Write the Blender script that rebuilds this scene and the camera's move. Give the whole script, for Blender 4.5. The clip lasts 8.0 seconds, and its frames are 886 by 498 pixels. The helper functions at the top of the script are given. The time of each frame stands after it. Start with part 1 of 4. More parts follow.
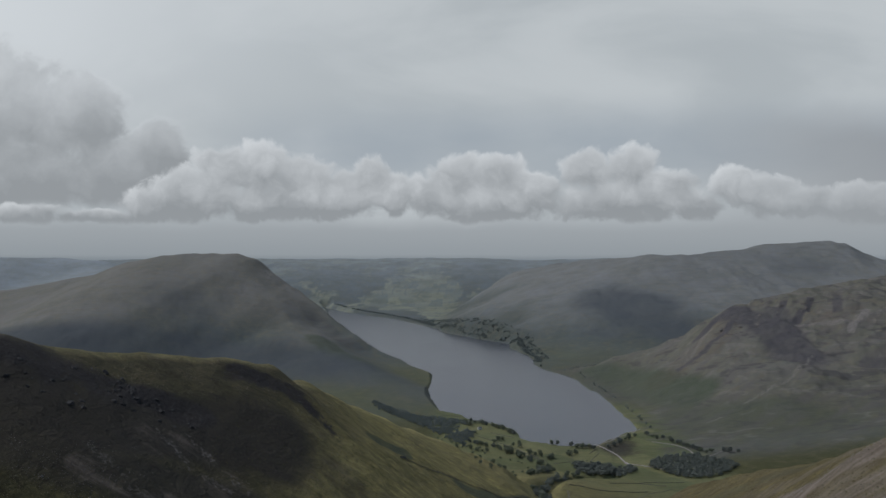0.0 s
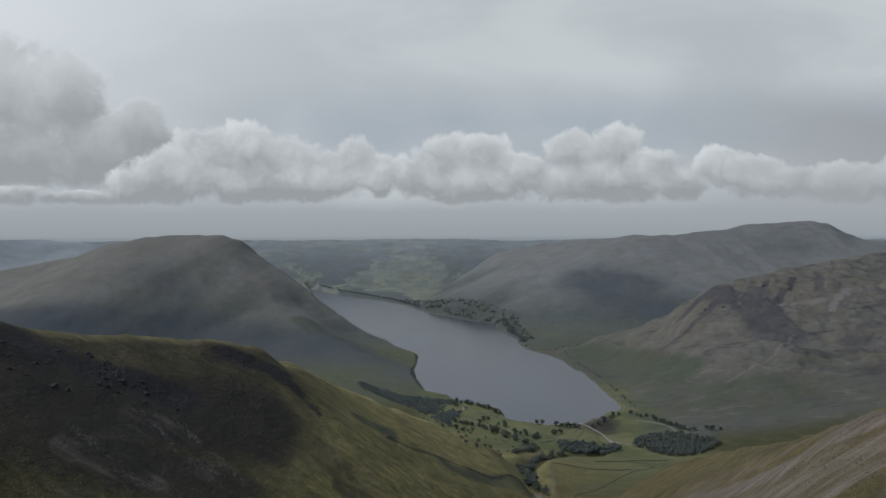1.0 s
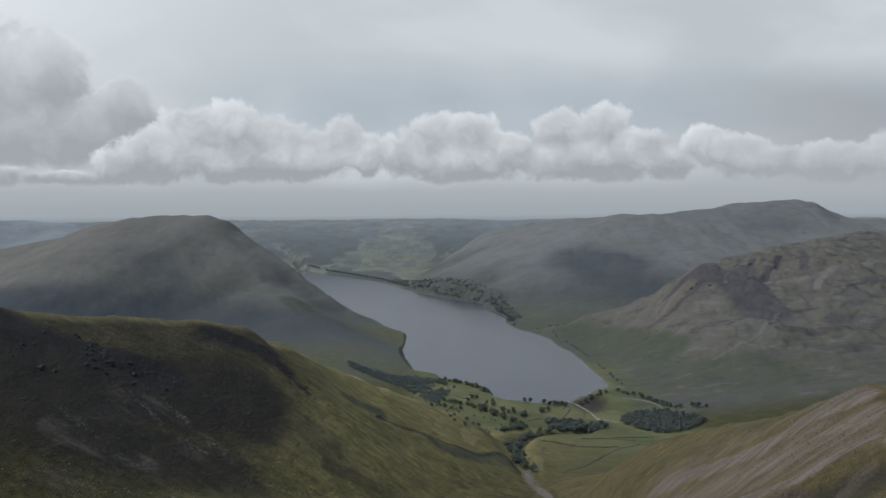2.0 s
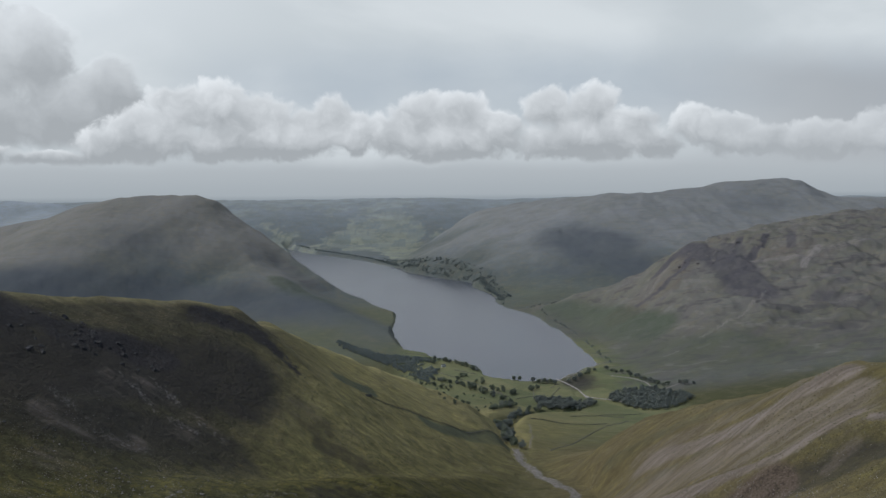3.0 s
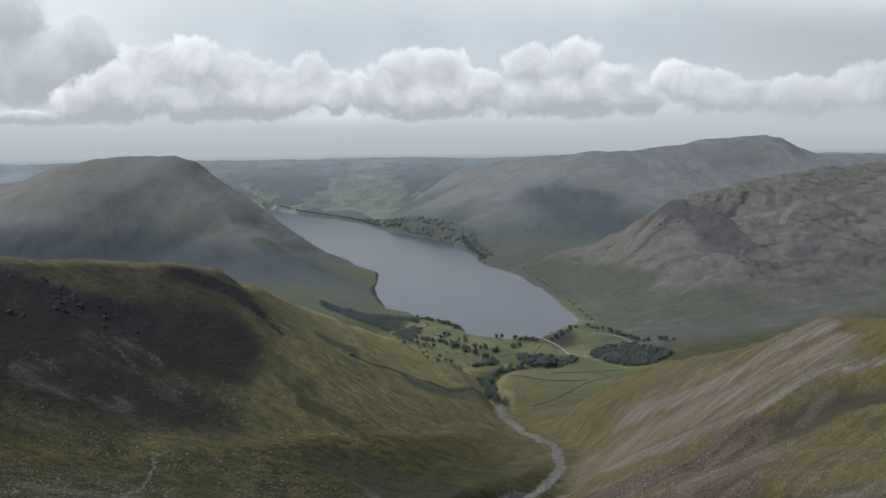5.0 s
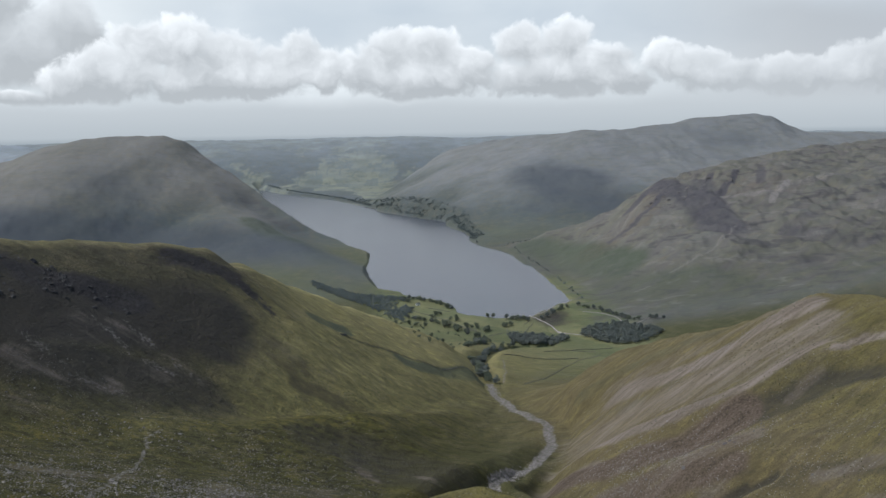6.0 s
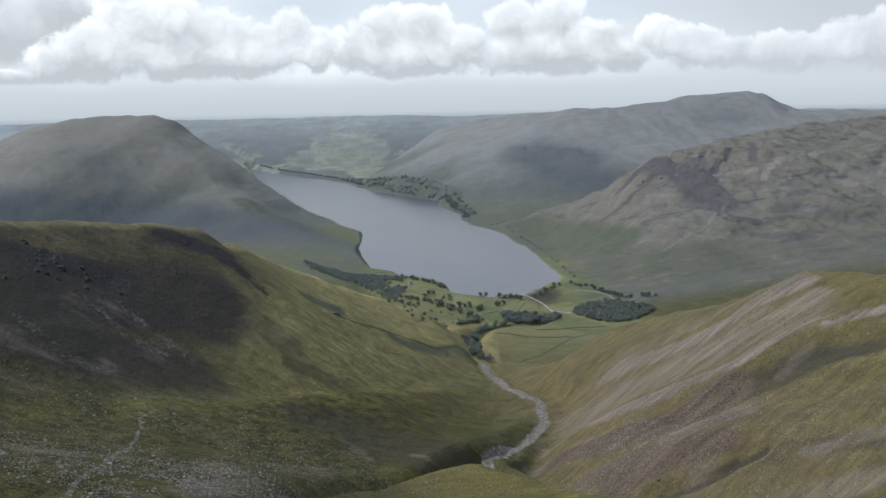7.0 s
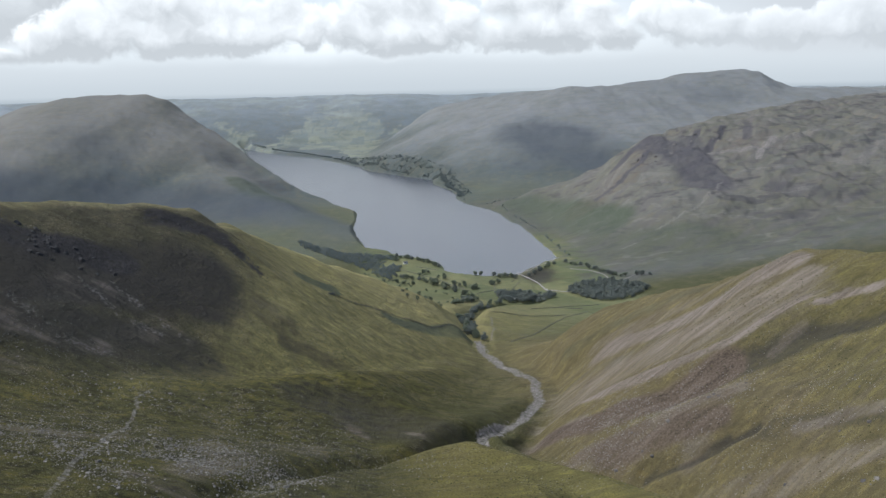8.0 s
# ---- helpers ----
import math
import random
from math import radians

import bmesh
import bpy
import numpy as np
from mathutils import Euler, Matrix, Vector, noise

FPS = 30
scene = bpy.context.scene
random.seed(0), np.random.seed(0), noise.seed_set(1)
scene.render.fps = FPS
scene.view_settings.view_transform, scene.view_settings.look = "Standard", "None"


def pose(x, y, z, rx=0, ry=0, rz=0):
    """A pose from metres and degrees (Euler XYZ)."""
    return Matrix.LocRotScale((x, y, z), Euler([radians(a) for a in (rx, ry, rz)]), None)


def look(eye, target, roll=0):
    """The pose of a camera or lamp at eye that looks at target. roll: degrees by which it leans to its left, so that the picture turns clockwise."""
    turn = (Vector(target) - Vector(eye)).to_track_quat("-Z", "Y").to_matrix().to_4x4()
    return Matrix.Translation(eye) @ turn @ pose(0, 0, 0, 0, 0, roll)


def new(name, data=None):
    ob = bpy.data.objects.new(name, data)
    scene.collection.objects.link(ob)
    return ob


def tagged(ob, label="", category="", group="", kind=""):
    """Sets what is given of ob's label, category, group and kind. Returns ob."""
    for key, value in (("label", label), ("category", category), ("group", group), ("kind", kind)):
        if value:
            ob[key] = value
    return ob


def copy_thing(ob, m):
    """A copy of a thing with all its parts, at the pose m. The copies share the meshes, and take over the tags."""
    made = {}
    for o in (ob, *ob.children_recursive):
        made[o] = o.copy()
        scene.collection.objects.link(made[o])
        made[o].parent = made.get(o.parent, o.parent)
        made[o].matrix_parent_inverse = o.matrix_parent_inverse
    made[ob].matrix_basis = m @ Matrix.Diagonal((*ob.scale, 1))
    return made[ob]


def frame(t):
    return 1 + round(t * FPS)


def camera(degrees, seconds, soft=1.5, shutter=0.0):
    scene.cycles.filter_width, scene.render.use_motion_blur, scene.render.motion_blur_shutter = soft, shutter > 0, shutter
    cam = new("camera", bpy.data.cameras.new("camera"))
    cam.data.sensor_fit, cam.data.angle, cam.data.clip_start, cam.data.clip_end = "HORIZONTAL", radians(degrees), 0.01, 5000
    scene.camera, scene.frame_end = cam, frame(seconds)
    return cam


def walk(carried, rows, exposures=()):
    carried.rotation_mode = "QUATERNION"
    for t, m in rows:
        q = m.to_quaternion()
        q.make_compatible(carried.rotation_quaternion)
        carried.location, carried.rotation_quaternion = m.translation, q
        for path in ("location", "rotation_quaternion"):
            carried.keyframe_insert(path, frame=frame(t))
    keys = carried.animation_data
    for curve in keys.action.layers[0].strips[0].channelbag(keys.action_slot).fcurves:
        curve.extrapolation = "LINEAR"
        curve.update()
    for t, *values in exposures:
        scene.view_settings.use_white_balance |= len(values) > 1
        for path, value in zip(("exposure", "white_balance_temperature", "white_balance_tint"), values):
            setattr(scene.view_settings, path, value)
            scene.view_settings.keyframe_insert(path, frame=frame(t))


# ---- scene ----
cam = camera(58.04, 8.0)
# seconds, yaw, pitch, roll: the camera hovers in one place and turns
PATH = [
    (0.0, 0.0, 0.08, 0.0), (0.5, -0.6, -0.56, 0.08), (1.0, -1.054, -1.291, 0.15), (1.5, -1.489, -2.022, 0.23),
    (3.0, -2.698, -4.243, 0.436), (3.5, -3.032, -4.98, 0.51), (4.0, -3.355, -5.69, 0.6), (4.5, -3.687, -6.43, 0.685),
    (6.0, -4.676, -8.64, 0.892), (6.5, -4.97, -9.397, 0.965), (7.0, -5.236, -10.144, 1.05), (7.5, -5.458, -10.894, 1.11),
    (8.0, -5.648, -11.639, 1.163)]
EYE = 230.0
STOPS = [(0.0, -0.5), (1.5, -0.29), (3.5, -0.05), (4.5, 0.06), (6.5, 0.36), (8.0, 0.58)]
walk(cam, [(t, pose(0, 0, EYE, 90 + p, r, y)) for t, y, p, r in PATH], [(t, e, 6180 - 10 * t, 9) for t, e in STOPS])

# ---- light ----
world = bpy.data.worlds.new("world")
scene.world = world
world.use_nodes = True
wn = world.node_tree
bg = wn.nodes["Background"]
sky = wn.nodes.new("ShaderNodeTexSky")
sky.sky_type, sky.sun_disc = "NISHITA", False
SUN_EL, SUN_AZ = 54.0, -85.0          # degrees; azimuth from straight ahead, minus is to the left
sky.sun_elevation, sky.sun_rotation = radians(SUN_EL), radians(SUN_AZ)
sky.air_density, sky.dust_density = 1.0, 3.0
wn.links.new(sky.outputs[0], bg.inputs[0])
bg.inputs[1].default_value = 0.10
sun = new("sun", bpy.data.lights.new("sun", "SUN"))
sun.data.energy, sun.data.angle, sun.data.color = 2.1, radians(3), (1, 0.975, 0.93)
se, sa = radians(SUN_EL), radians(SUN_AZ)
sun_dir = Vector((math.sin(sa) * math.cos(se), math.cos(sa) * math.cos(se), math.sin(se)))
sun.matrix_world = look(sun_dir * 1000, (0, 0, 0))


# ---- noise and terrain shape ----
def lattice(ix, iy, seed):
    h = (ix.astype(np.int64) * 374761393 + iy.astype(np.int64) * 668265263 + seed * 974711) & 0x7FFFFFFF
    h = ((h ^ (h >> 13)) * 1274126177) & 0x7FFFFFFF
    return ((h ^ (h >> 16)) & 0xFFFF) / 65535.0


def vnoise(x, y, seed=0):
    ix, iy = np.floor(x), np.floor(y)
    fx, fy = x - ix, y - iy
    fx, fy = fx * fx * fx * (fx * (fx * 6 - 15) + 10), fy * fy * fy * (fy * (fy * 6 - 15) + 10)
    a, b = lattice(ix, iy, seed), lattice(ix + 1, iy, seed)
    c, d = lattice(ix, iy + 1, seed), lattice(ix + 1, iy + 1, seed)
    return (a + (b - a) * fx) * (1 - fy) + (c + (d - c) * fx) * fy - 0.5


def fbm(x, y, size, octaves=5, seed=0, gain=0.5):
    total, amp, f = 0.0, 1.0, 1.0 / size
    for k in range(octaves):
        ca, sa_ = math.cos(k * 1.1), math.sin(k * 1.1)
        total = total + amp * vnoise((x * ca - y * sa_) * f, (x * sa_ + y * ca) * f, seed + k)
        amp, f = amp * gain, f * 2.03
    return total


def smoothstep(a, b, x):
    t = np.clip((x - a) / (b - a), 0, 1)
    return t * t * (3 - 2 * t)


def smax(a, b, k):
    h = np.clip(0.5 + 0.5 * (a - b) / k, 0, 1)
    return b + (a - b) * h + k * h * (1 - h)


def ridge(x, y, crest, soft):
    """Height of a ridge with a crest line of (x, y, z, slope to its left, slope to its right); soft: the rounding of its crest."""
    found = []
    for (x0, y0, z0, l0, r0), (x1, y1, z1, l1, r1) in zip(crest, crest[1:]):
        dx, dy = x1 - x0, y1 - y0
        n = math.hypot(dx, dy)
        t = np.clip(((x - x0) * dx + (y - y0) * dy) / (n * n), 0, 1)
        px, py = x - x0 - t * dx, y - y0 - t * dy
        d = np.sqrt(px * px + py * py) + 1e-6
        w = 0.5 + 0.5 * (dx * py - dy * px) / n / d           # 1: to the left of the crest
        slope = (r0 + (r1 - r0) * t) * (1 - w) + (l0 + (l1 - l0) * t) * w
        found.append((d, z0 + (z1 - z0) * t - slope * (np.sqrt(d * d + soft * soft) - soft)))
    near = np.min([d for d, h in found], axis=0)
    total, weight = 0.0, 0.0
    for d, h in found:
        w = np.exp(-(d - near) / (0.6 * soft + 0.06 * near))
        total, weight = total + w * h, weight + w
    return total / weight


LAKE = [(-466, 3180), (-359, 2957), (-243, 2774), (-160, 2660), (-100, 2520), (-12, 2332), (4, 2232), (77, 2095), (163, 1955), (160, 1852), (188, 1741), (186, 1598),
        (192, 1541), (222, 1474), (234, 1443), (241, 1364), (250, 1237), (251, 1120), (253, 1029), (246, 1009), (228, 998), (203, 970), (181, 937), (155, 942),
        (134, 942), (102, 961), (94, 981), (91, 1014), (77, 1045), (51, 1072), (29, 1103), (-4, 1134), (-17, 1210), (-26, 1334), (-20, 1468),
        (-70, 1570), (-130, 1700), (-200, 1900), (-300, 2300), (-400, 2800)]


def lake_distance(x, y):
    """Distance to the lake's shore, negative in the lake."""
    best, inside = np.full(x.shape, 1e9), np.zeros(x.shape, bool)
    for (x0, y0), (x1, y1) in zip(LAKE, LAKE[1:] + LAKE[:1]):
        dx, dy = x1 - x0, y1 - y0
        t = np.clip(((x - x0) * dx + (y - y0) * dy) / (dx * dx + dy * dy), 0, 1)
        best = np.minimum(best, np.hypot(x - x0 - t * dx, y - y0 - t * dy))
        inside ^= ((y0 > y) != (y1 > y)) & (x < dx * (y - y0) / (dy + 1e-9) + x0)
    return np.where(inside, -best, best)


# crest lines: x, y, z, slope to the left, slope to the right
FELLS = {
    "steep_fell": ([(-1700, 2050, 60, 0.3, 0.25), (-1022, 1891, 138, 0.35, 0.25), (-855, 1907, 167, 0.4, 0.26), (-723, 1897, 203, 0.45, 0.27),
                   (-660, 1890, 218, 0.5, 0.27), (-604, 1891, 222, 0.6, 0.27), (-481, 1869, 224, 0.75, 0.28), (-436, 1855, 212, 0.75, 0.28),
                   (-388, 1829, 177, 0.75, 0.28), (-344, 1808, 150, 0.75, 0.28), (-294, 1791, 125, 0.75, 0.28), (-254, 1772, 102, 0.75, 0.28),
                   (-197, 1709, 72, 0.75, 0.26), (-170, 1661, 54, 0.75, 0.26), (-111, 1596, 25, 0.75, 0.22), (-54, 1529, 5, 0.6, 0.2),
                   (-19, 1480, -1, 0.6, 0.2)], 30),
    "near_spur": ([(-600, 310, 250, 0.5, 0.5), (-330, 340, 220, 0.5, 0.52), (-204, 367, 192, 0.5, 0.6), (-181, 392, 181.9, 0.5, 0.6),
                  (-156, 417, 176.7, 0.5, 0.62), (-122, 444, 171, 0.5, 0.62), (-103, 464, 166.3, 0.5, 0.62), (-97, 475, 149.4, 0.5, 0.6),
                  (-86, 490, 151.7, 0.5, 0.58), (-72, 507, 139.9, 0.5, 0.55), (-56, 522, 129, 0.48, 0.52), (-43, 534, 119.7, 0.46, 0.5),
                  (-21, 552, 107.2, 0.42, 0.48), (-2, 566, 97.1, 0.4, 0.46), (19, 590, 82.1, 0.36, 0.42), (42, 619, 63, 0.3, 0.36),
                  (68, 646, 42, 0.25, 0.3)], 14),
    "near_slope": ([(420, -100, 330, 0.6, 0.5), (300, 110, 235, 0.55, 0.5), (225, 225, 185, 0.55, 0.5), (198, 283, 162.9, 0.6, 0.5),
                   (194, 301, 160, 0.6, 0.5), (190, 323, 158.4, 0.58, 0.5), (189, 335, 151.4, 0.58, 0.5), (185, 352, 143.6, 0.6, 0.5),
                   (180, 369, 135.1, 0.62, 0.5), (173, 385, 127.6, 0.62, 0.5), (164, 402, 120.9, 0.62, 0.5), (155, 418, 114.1, 0.6, 0.5),
                   (145, 437, 105.9, 0.58, 0.5), (140, 449, 98.9, 0.55, 0.5), (132, 461, 85.9, 0.5, 0.5), (118, 474, 68, 0.45, 0.5)], 12),
    "craggy_fell": ([(1500, 1750, 205, 0.15, 0.4), (1124, 1654, 191.6, 0.15, 0.4), (1009, 1610, 179.3, 0.15, 0.4), (904, 1556, 184.4, 0.16, 0.4),
                    (802, 1499, 174.6, 0.17, 0.4), (678, 1449, 166.7, 0.18, 0.45), (617, 1433, 152.2, 0.19, 0.5), (560, 1424, 143.8, 0.2, 0.5),
                    (521, 1417, 136.2, 0.21, 0.5), (504, 1413, 126.8, 0.21, 0.5), (476, 1423, 106.8, 0.21, 0.5), (428, 1438, 70, 0.18, 0.45),
                    (389, 1449, 52.1, 0.16, 0.4), (328, 1464, 35.1, 0.28, 0.3), (264, 1466, 13.4, 0.2, 0.25), (231, 1462, -3.6, 0.2, 0.2)], 18),
    "far_fell": ([(121, 3148, 30, 0.4, 0.4), (169, 3125, 62, 0.45, 0.45), (218, 3092, 98, 0.5, 0.6), (250, 3070, 136, 0.5, 0.55),
                 (275, 3038, 155, 0.45, 0.45), (325, 2962, 163, 0.3, 0.24), (416, 2870, 183, 0.3, 0.24), (501, 2775, 194.6, 0.3, 0.24),
                 (589, 2635, 205.7, 0.3, 0.24), (675, 2531, 216.9, 0.3, 0.24), (785, 2531, 216.3, 0.3, 0.24), (935, 2586, 230, 0.3, 0.28),
                 (1157, 2659, 251.7, 0.35, 0.25), (1289, 2687, 264.4, 0.4, 0.25), (1351, 2690, 255.7, 0.4, 0.25), (1405, 2673, 219.7, 0.4, 0.25),
                 (1463, 2665, 197, 0.3, 0.2), (1800, 2740, 190, 0.2, 0.2), (2600, 2800, 170, 0.3, 0.2)], 32),
    "middle_fell": ([(489, 2655, 159, 0.3, 0.3), (393, 2469, 116, 0.3, 0.3), (329, 2276, 70, 0.3, 0.3), (270, 2083, 25, 0.3, 0.3), (204, 1889, -2, 0.3, 0.3)], 25),
    "distant_fell": ([(-3600, 3000, 215, 0.25, 0.22), (-1746, 3148, 201, 0.25, 0.22), (-1568, 3240, 198, 0.25, 0.22), (-1395, 3210, 187, 0.25, 0.22),
                     (-1298, 3142, 162, 0.25, 0.22), (-1150, 3100, 110, 0.25, 0.22)], 50),
    "moor": ([(-500, 200, 190, 0.5, 0.3), (-300, 245, 160, 0.5, 0.3), (-94, 304, 119, 0.5, 0.32), (-53, 319, 112, 0.5, 0.34),
             (-15, 346, 103, 0.5, 0.42), (11, 385, 88, 0.5, 0.5), (40, 438, 69, 0.45, 0.5), (70, 495, 45, 0.4, 0.45)], 8),
    "scree_shoulder": ([(-440, 1790, 180, 0.45, 0.27), (-375, 1735, 132, 0.45, 0.27), (-300, 1627, 74, 0.45, 0.27), (-200, 1498, 37, 0.45, 0.27),
                       (-110, 1376, 15, 0.45, 0.27), (-47, 1279, 4, 0.45, 0.27), (-17, 1190, 0, 0.45, 0.27)], 25),
}
# valley floor along the way ahead, and the beds of the gills that cut into it
BASE_Y = [-3000, -600, 0, 100, 150, 206, 240, 270, 310, 345, 400, 440, 500, 540, 625, 730, 800, 900, 1500, 2600, 4950]
BASE_Z = [420, 300, 160, 140, 130, 118, 108, 99, 92, 80, 66, 62, 55, 48, 27, 11, 5, 1, 2, 3, 8]
GILLS = [
    ([(183, 940, -1), (195, 891, .3), (198, 849, 1), (169, 794, 3), (133, 786, 5), (122, 775, 6), (100, 723, 17), (79, 620, 36), (74, 535, 52), (73, 495, 59), (77, 459, 62), (85, 437, 66), (87, 406, 69), (85, 383, 70), (72, 355, 72), (55, 334, 75), (45, 319, 80), (43, 306, 81),
      (68, 268, 85), (86, 240, 89), (100, 200, 98), (112, 150, 112), (130, 80, 140)], 1.1),
    ([(43, 306, 80), (20, 280, 90), (0, 263, 98), (-14, 240, 107), (-28, 205, 122), (-60, 150, 140), (-120, 90, 160)], 1.2),
]


# green knoll that hides the upper gill
KNOLL = [(-40, 240, 104, .6, .1), (-6, 245, 104.5, .7, .1), (14, 254, 107.5, .75, .1), (26, 257, 109, .75, .1), (35, 252, 109.5, .75, .1), (41, 245, 109.5, .75, .1),
         (58, 225, 113, .75, .1), (75, 205, 117, .75, .1), (84, 186, 121, .75, .1), (95, 120, 135, .75, .1)]


def carve(x, y, bed, bank):
    best = np.full(x.shape, 1e4)
    flat = 4 + 4 * smoothstep(360, 400, y) * (1 - smoothstep(560, 640, y))
    for (x0, y0, z0), (x1, y1, z1) in zip(bed, bed[1:]):
        dx, dy = x1 - x0, y1 - y0
        t = np.clip(((x - x0) * dx + (y - y0) * dy) / (dx * dx + dy * dy), 0, 1)
        d = np.hypot(x - x0 - t * dx, y - y0 - t * dy)
        best = np.minimum(best, z0 + (z1 - z0) * t + bank * np.maximum(np.sqrt(d * d + 9) - flat, 0))
    return best


def stroke(x, y, line, width, seed=0):
    """1 on a line, fading out at its width."""
    best = np.full(x.shape, 1e9)
    x, y = x + width * fbm(x, y, width * 6, 3, seed + 500), y + width * fbm(x, y, width * 6, 3, seed + 501)
    for (x0, y0), (x1, y1) in zip(line, line[1:]):
        dx, dy = x1 - x0, y1 - y0
        t = np.clip(((x - x0) * dx + (y - y0) * dy) / (dx * dx + dy * dy), 0, 1)
        best = np.minimum(best, np.hypot(x - x0 - t * dx, y - y0 - t * dy))
    return 1 - smoothstep(width * 0.45, width, best)


def swell(x, y, line, wide):
    """A rounded rise along a line, 1 on its crest."""
    best = np.full(x.shape, 1e9)
    for (x0, y0), (x1, y1) in zip(line, line[1:]):
        dx, dy = x1 - x0, y1 - y0
        t = np.clip(((x - x0) * dx + (y - y0) * dy) / (dx * dx + dy * dy), 0, 1)
        best = np.minimum(best, np.hypot(x - x0 - t * dx, y - y0 - t * dy))
    return np.exp(-(best / wide) ** 2)


# lines of the ribs, hollows and gullies of the near slope, with their width and rise
SLOPE_FORMS = [
    ([(165, 279), (145, 281), (130, 287), (113, 300), (95, 316), (78, 332)], 7, 3.0),
    ([(182, 250), (165, 264), (144, 269), (129, 271), (112, 278)], 8, -4.0),
    ([(153, 216), (137, 236), (125, 247), (108, 258)], 8, 2.6),
    ([(124, 234), (116, 239), (103, 245), (93, 250)], 3.0, -3.0),
    ([(179, 317), (155, 327), (139, 351), (116, 381)], 6, 1.2),
    ([(150, 318), (128, 338), (104, 368)], 5, -1.2),
]
SPUR_CRAG = [(-113, 424), (-102, 432), (-90, 440), (-77, 438), (-66, 433), (-57, 426)]


def heights(x, y):
    """Height of the ground, how much each fell makes of it, and the distance to the lake."""
    r2 = np.hypot(x, y)
    base = np.interp(y, BASE_Y, BASE_Z) + 0.22 * np.clip(-x, 0, 500) * (1 - smoothstep(290, 420, y))
    base = base - 0.45 * np.clip(x - 45, 0, 90) * (1 - smoothstep(300, 360, y))
    bed_y, bed_x = zip(*sorted((q[1], q[0]) for q in GILLS[0][0] if q[1] < 480))
    base = base - 0.9 * np.clip(x - np.interp(y, bed_y, bed_x) - 3, 0, 70) * (1 - smoothstep(450, 540, y))
    base = smax(base, ridge(x + 3 * fbm(x, y, 20, 3, 15), y + 3 * fbm(x, y, 20, 3, 16), KNOLL, 4), 4)
    base = base + 0.14 * np.clip(x - 290, 0, 500) * smoothstep(760, 900, y) * (1 - smoothstep(1400, 1600, y))
    # the lowland is raised with distance so its rim meets the horizon in the camera's view
    far_el = np.interp(r2, [3000, 3200, 3500, 3800, 4000], [-4.3, -3.75, -2.1, -1.0, -0.62])
    plain = EYE + r2 * np.tan(np.radians(far_el)) + smoothstep(3050, 3500, r2) * 16 * fbm(x, y * .55, 420, 5, 7)
    base = np.where(r2 > 3000, smax(base, plain, 6), base)
    h, tops = base, [base]
    for k, (name, (crest, soft)) in enumerate(FELLS.items(), 1):
        amp = min(0.5 * soft, 16)
        wx = x + amp * fbm(x, y, 6 * soft, 4, 20 + k)
        wy = y + amp * fbm(x, y, 6 * soft, 4, 40 + k)
        r = ridge(wx, wy, crest, soft)
        tops.append(r)
        h = smax(h, r, 10 if soft < 20 else 24)
    for bed, bank in GILLS:
        wx, wy = x + 10 * fbm(x, y, 50, 3, 60), y + 10 * fbm(x, y, 50, 3, 61)
        h = -smax(-h, -carve(wx, wy, bed, bank), 7)
    lift = np.clip(h - np.interp(y, BASE_Y, BASE_Z), 0, 40) / 40
    far = smoothstep(300, 1200, r2)
    rest = np.maximum.reduce([tops[k] for k in (0, 1, 5, 6, 7, 9)])
    crag_share = smoothstep(-30, 15, tops[4] - rest) * (r2 > 800)
    h = h + lift * (0.35 + 0.5 * crag_share) * ((1.6 + 5 * far) * fbm(x, y, 34, 4, 3) + 9 * far * fbm(x, y, 130, 4, 4))
    h = h + (1 - smoothstep(600, 1000, r2)) * 1.0 * fbm(x, y, 14, 4, 5)
    # gullies run down the craggy fell, and rock steps stand between them
    gully = np.abs(fbm(x * .8 + y * .6, (y * .8 - x * .6) * .3, 70, 4, 12))
    h = h + lift * crag_share * smoothstep(20, 90, h) * (9 * (np.minimum(gully * 4, 1) - .7) + 5 * np.abs(fbm(x, y, 26, 3, 13)))
    # ribs and hollows of the near slope
    for line, wide, up in SLOPE_FORMS:
        h = h + up * swell(x, y, line, wide) * smoothstep(-15, 5, tops[3] - np.maximum(tops[0], tops[8]))
    # crags and runnels below the summit of the far fell
    h = h + smoothstep(-15, 10, np.maximum(tops[5], tops[6]) - np.maximum(tops[0], tops[4])) * (r2 > 1800) * lift * 9 * (np.abs(fbm(x, y * .6, 120, 4, 17)) - .12)
    h = h - 0.8 * stroke(x, y, SPUR_CRAG, 8, 70)
    sd = lake_distance(x + 7 * fbm(x, y, 40, 4, 8), y + 10 * fbm(x, y, 40, 4, 9))
    h = np.where(sd > 0, np.clip(h, 0.4 + 0.008 * np.minimum(sd, 400), 0.4 + 0.9 * sd), np.minimum(h, 0.3 * sd))
    tops = np.stack(tops)
    return h, tops, sd
def blob(x, y, cx, cy, rx, ry, deg=0, seed=0, ragged=0.9, size=None):
    """1 inside a ragged oval patch, 0 outside."""
    a = radians(deg)
    u, v = (x - cx) * math.cos(a) + (y - cy) * math.sin(a), -(x - cx) * math.sin(a) + (y - cy) * math.cos(a)
    f = 1 - np.sqrt((u / rx) ** 2 + (v / ry) ** 2)
    return smoothstep(-0.45, 0.75, f + ragged * fbm(x, y, size or max(rx, ry) * 0.7, 5, seed + 300))


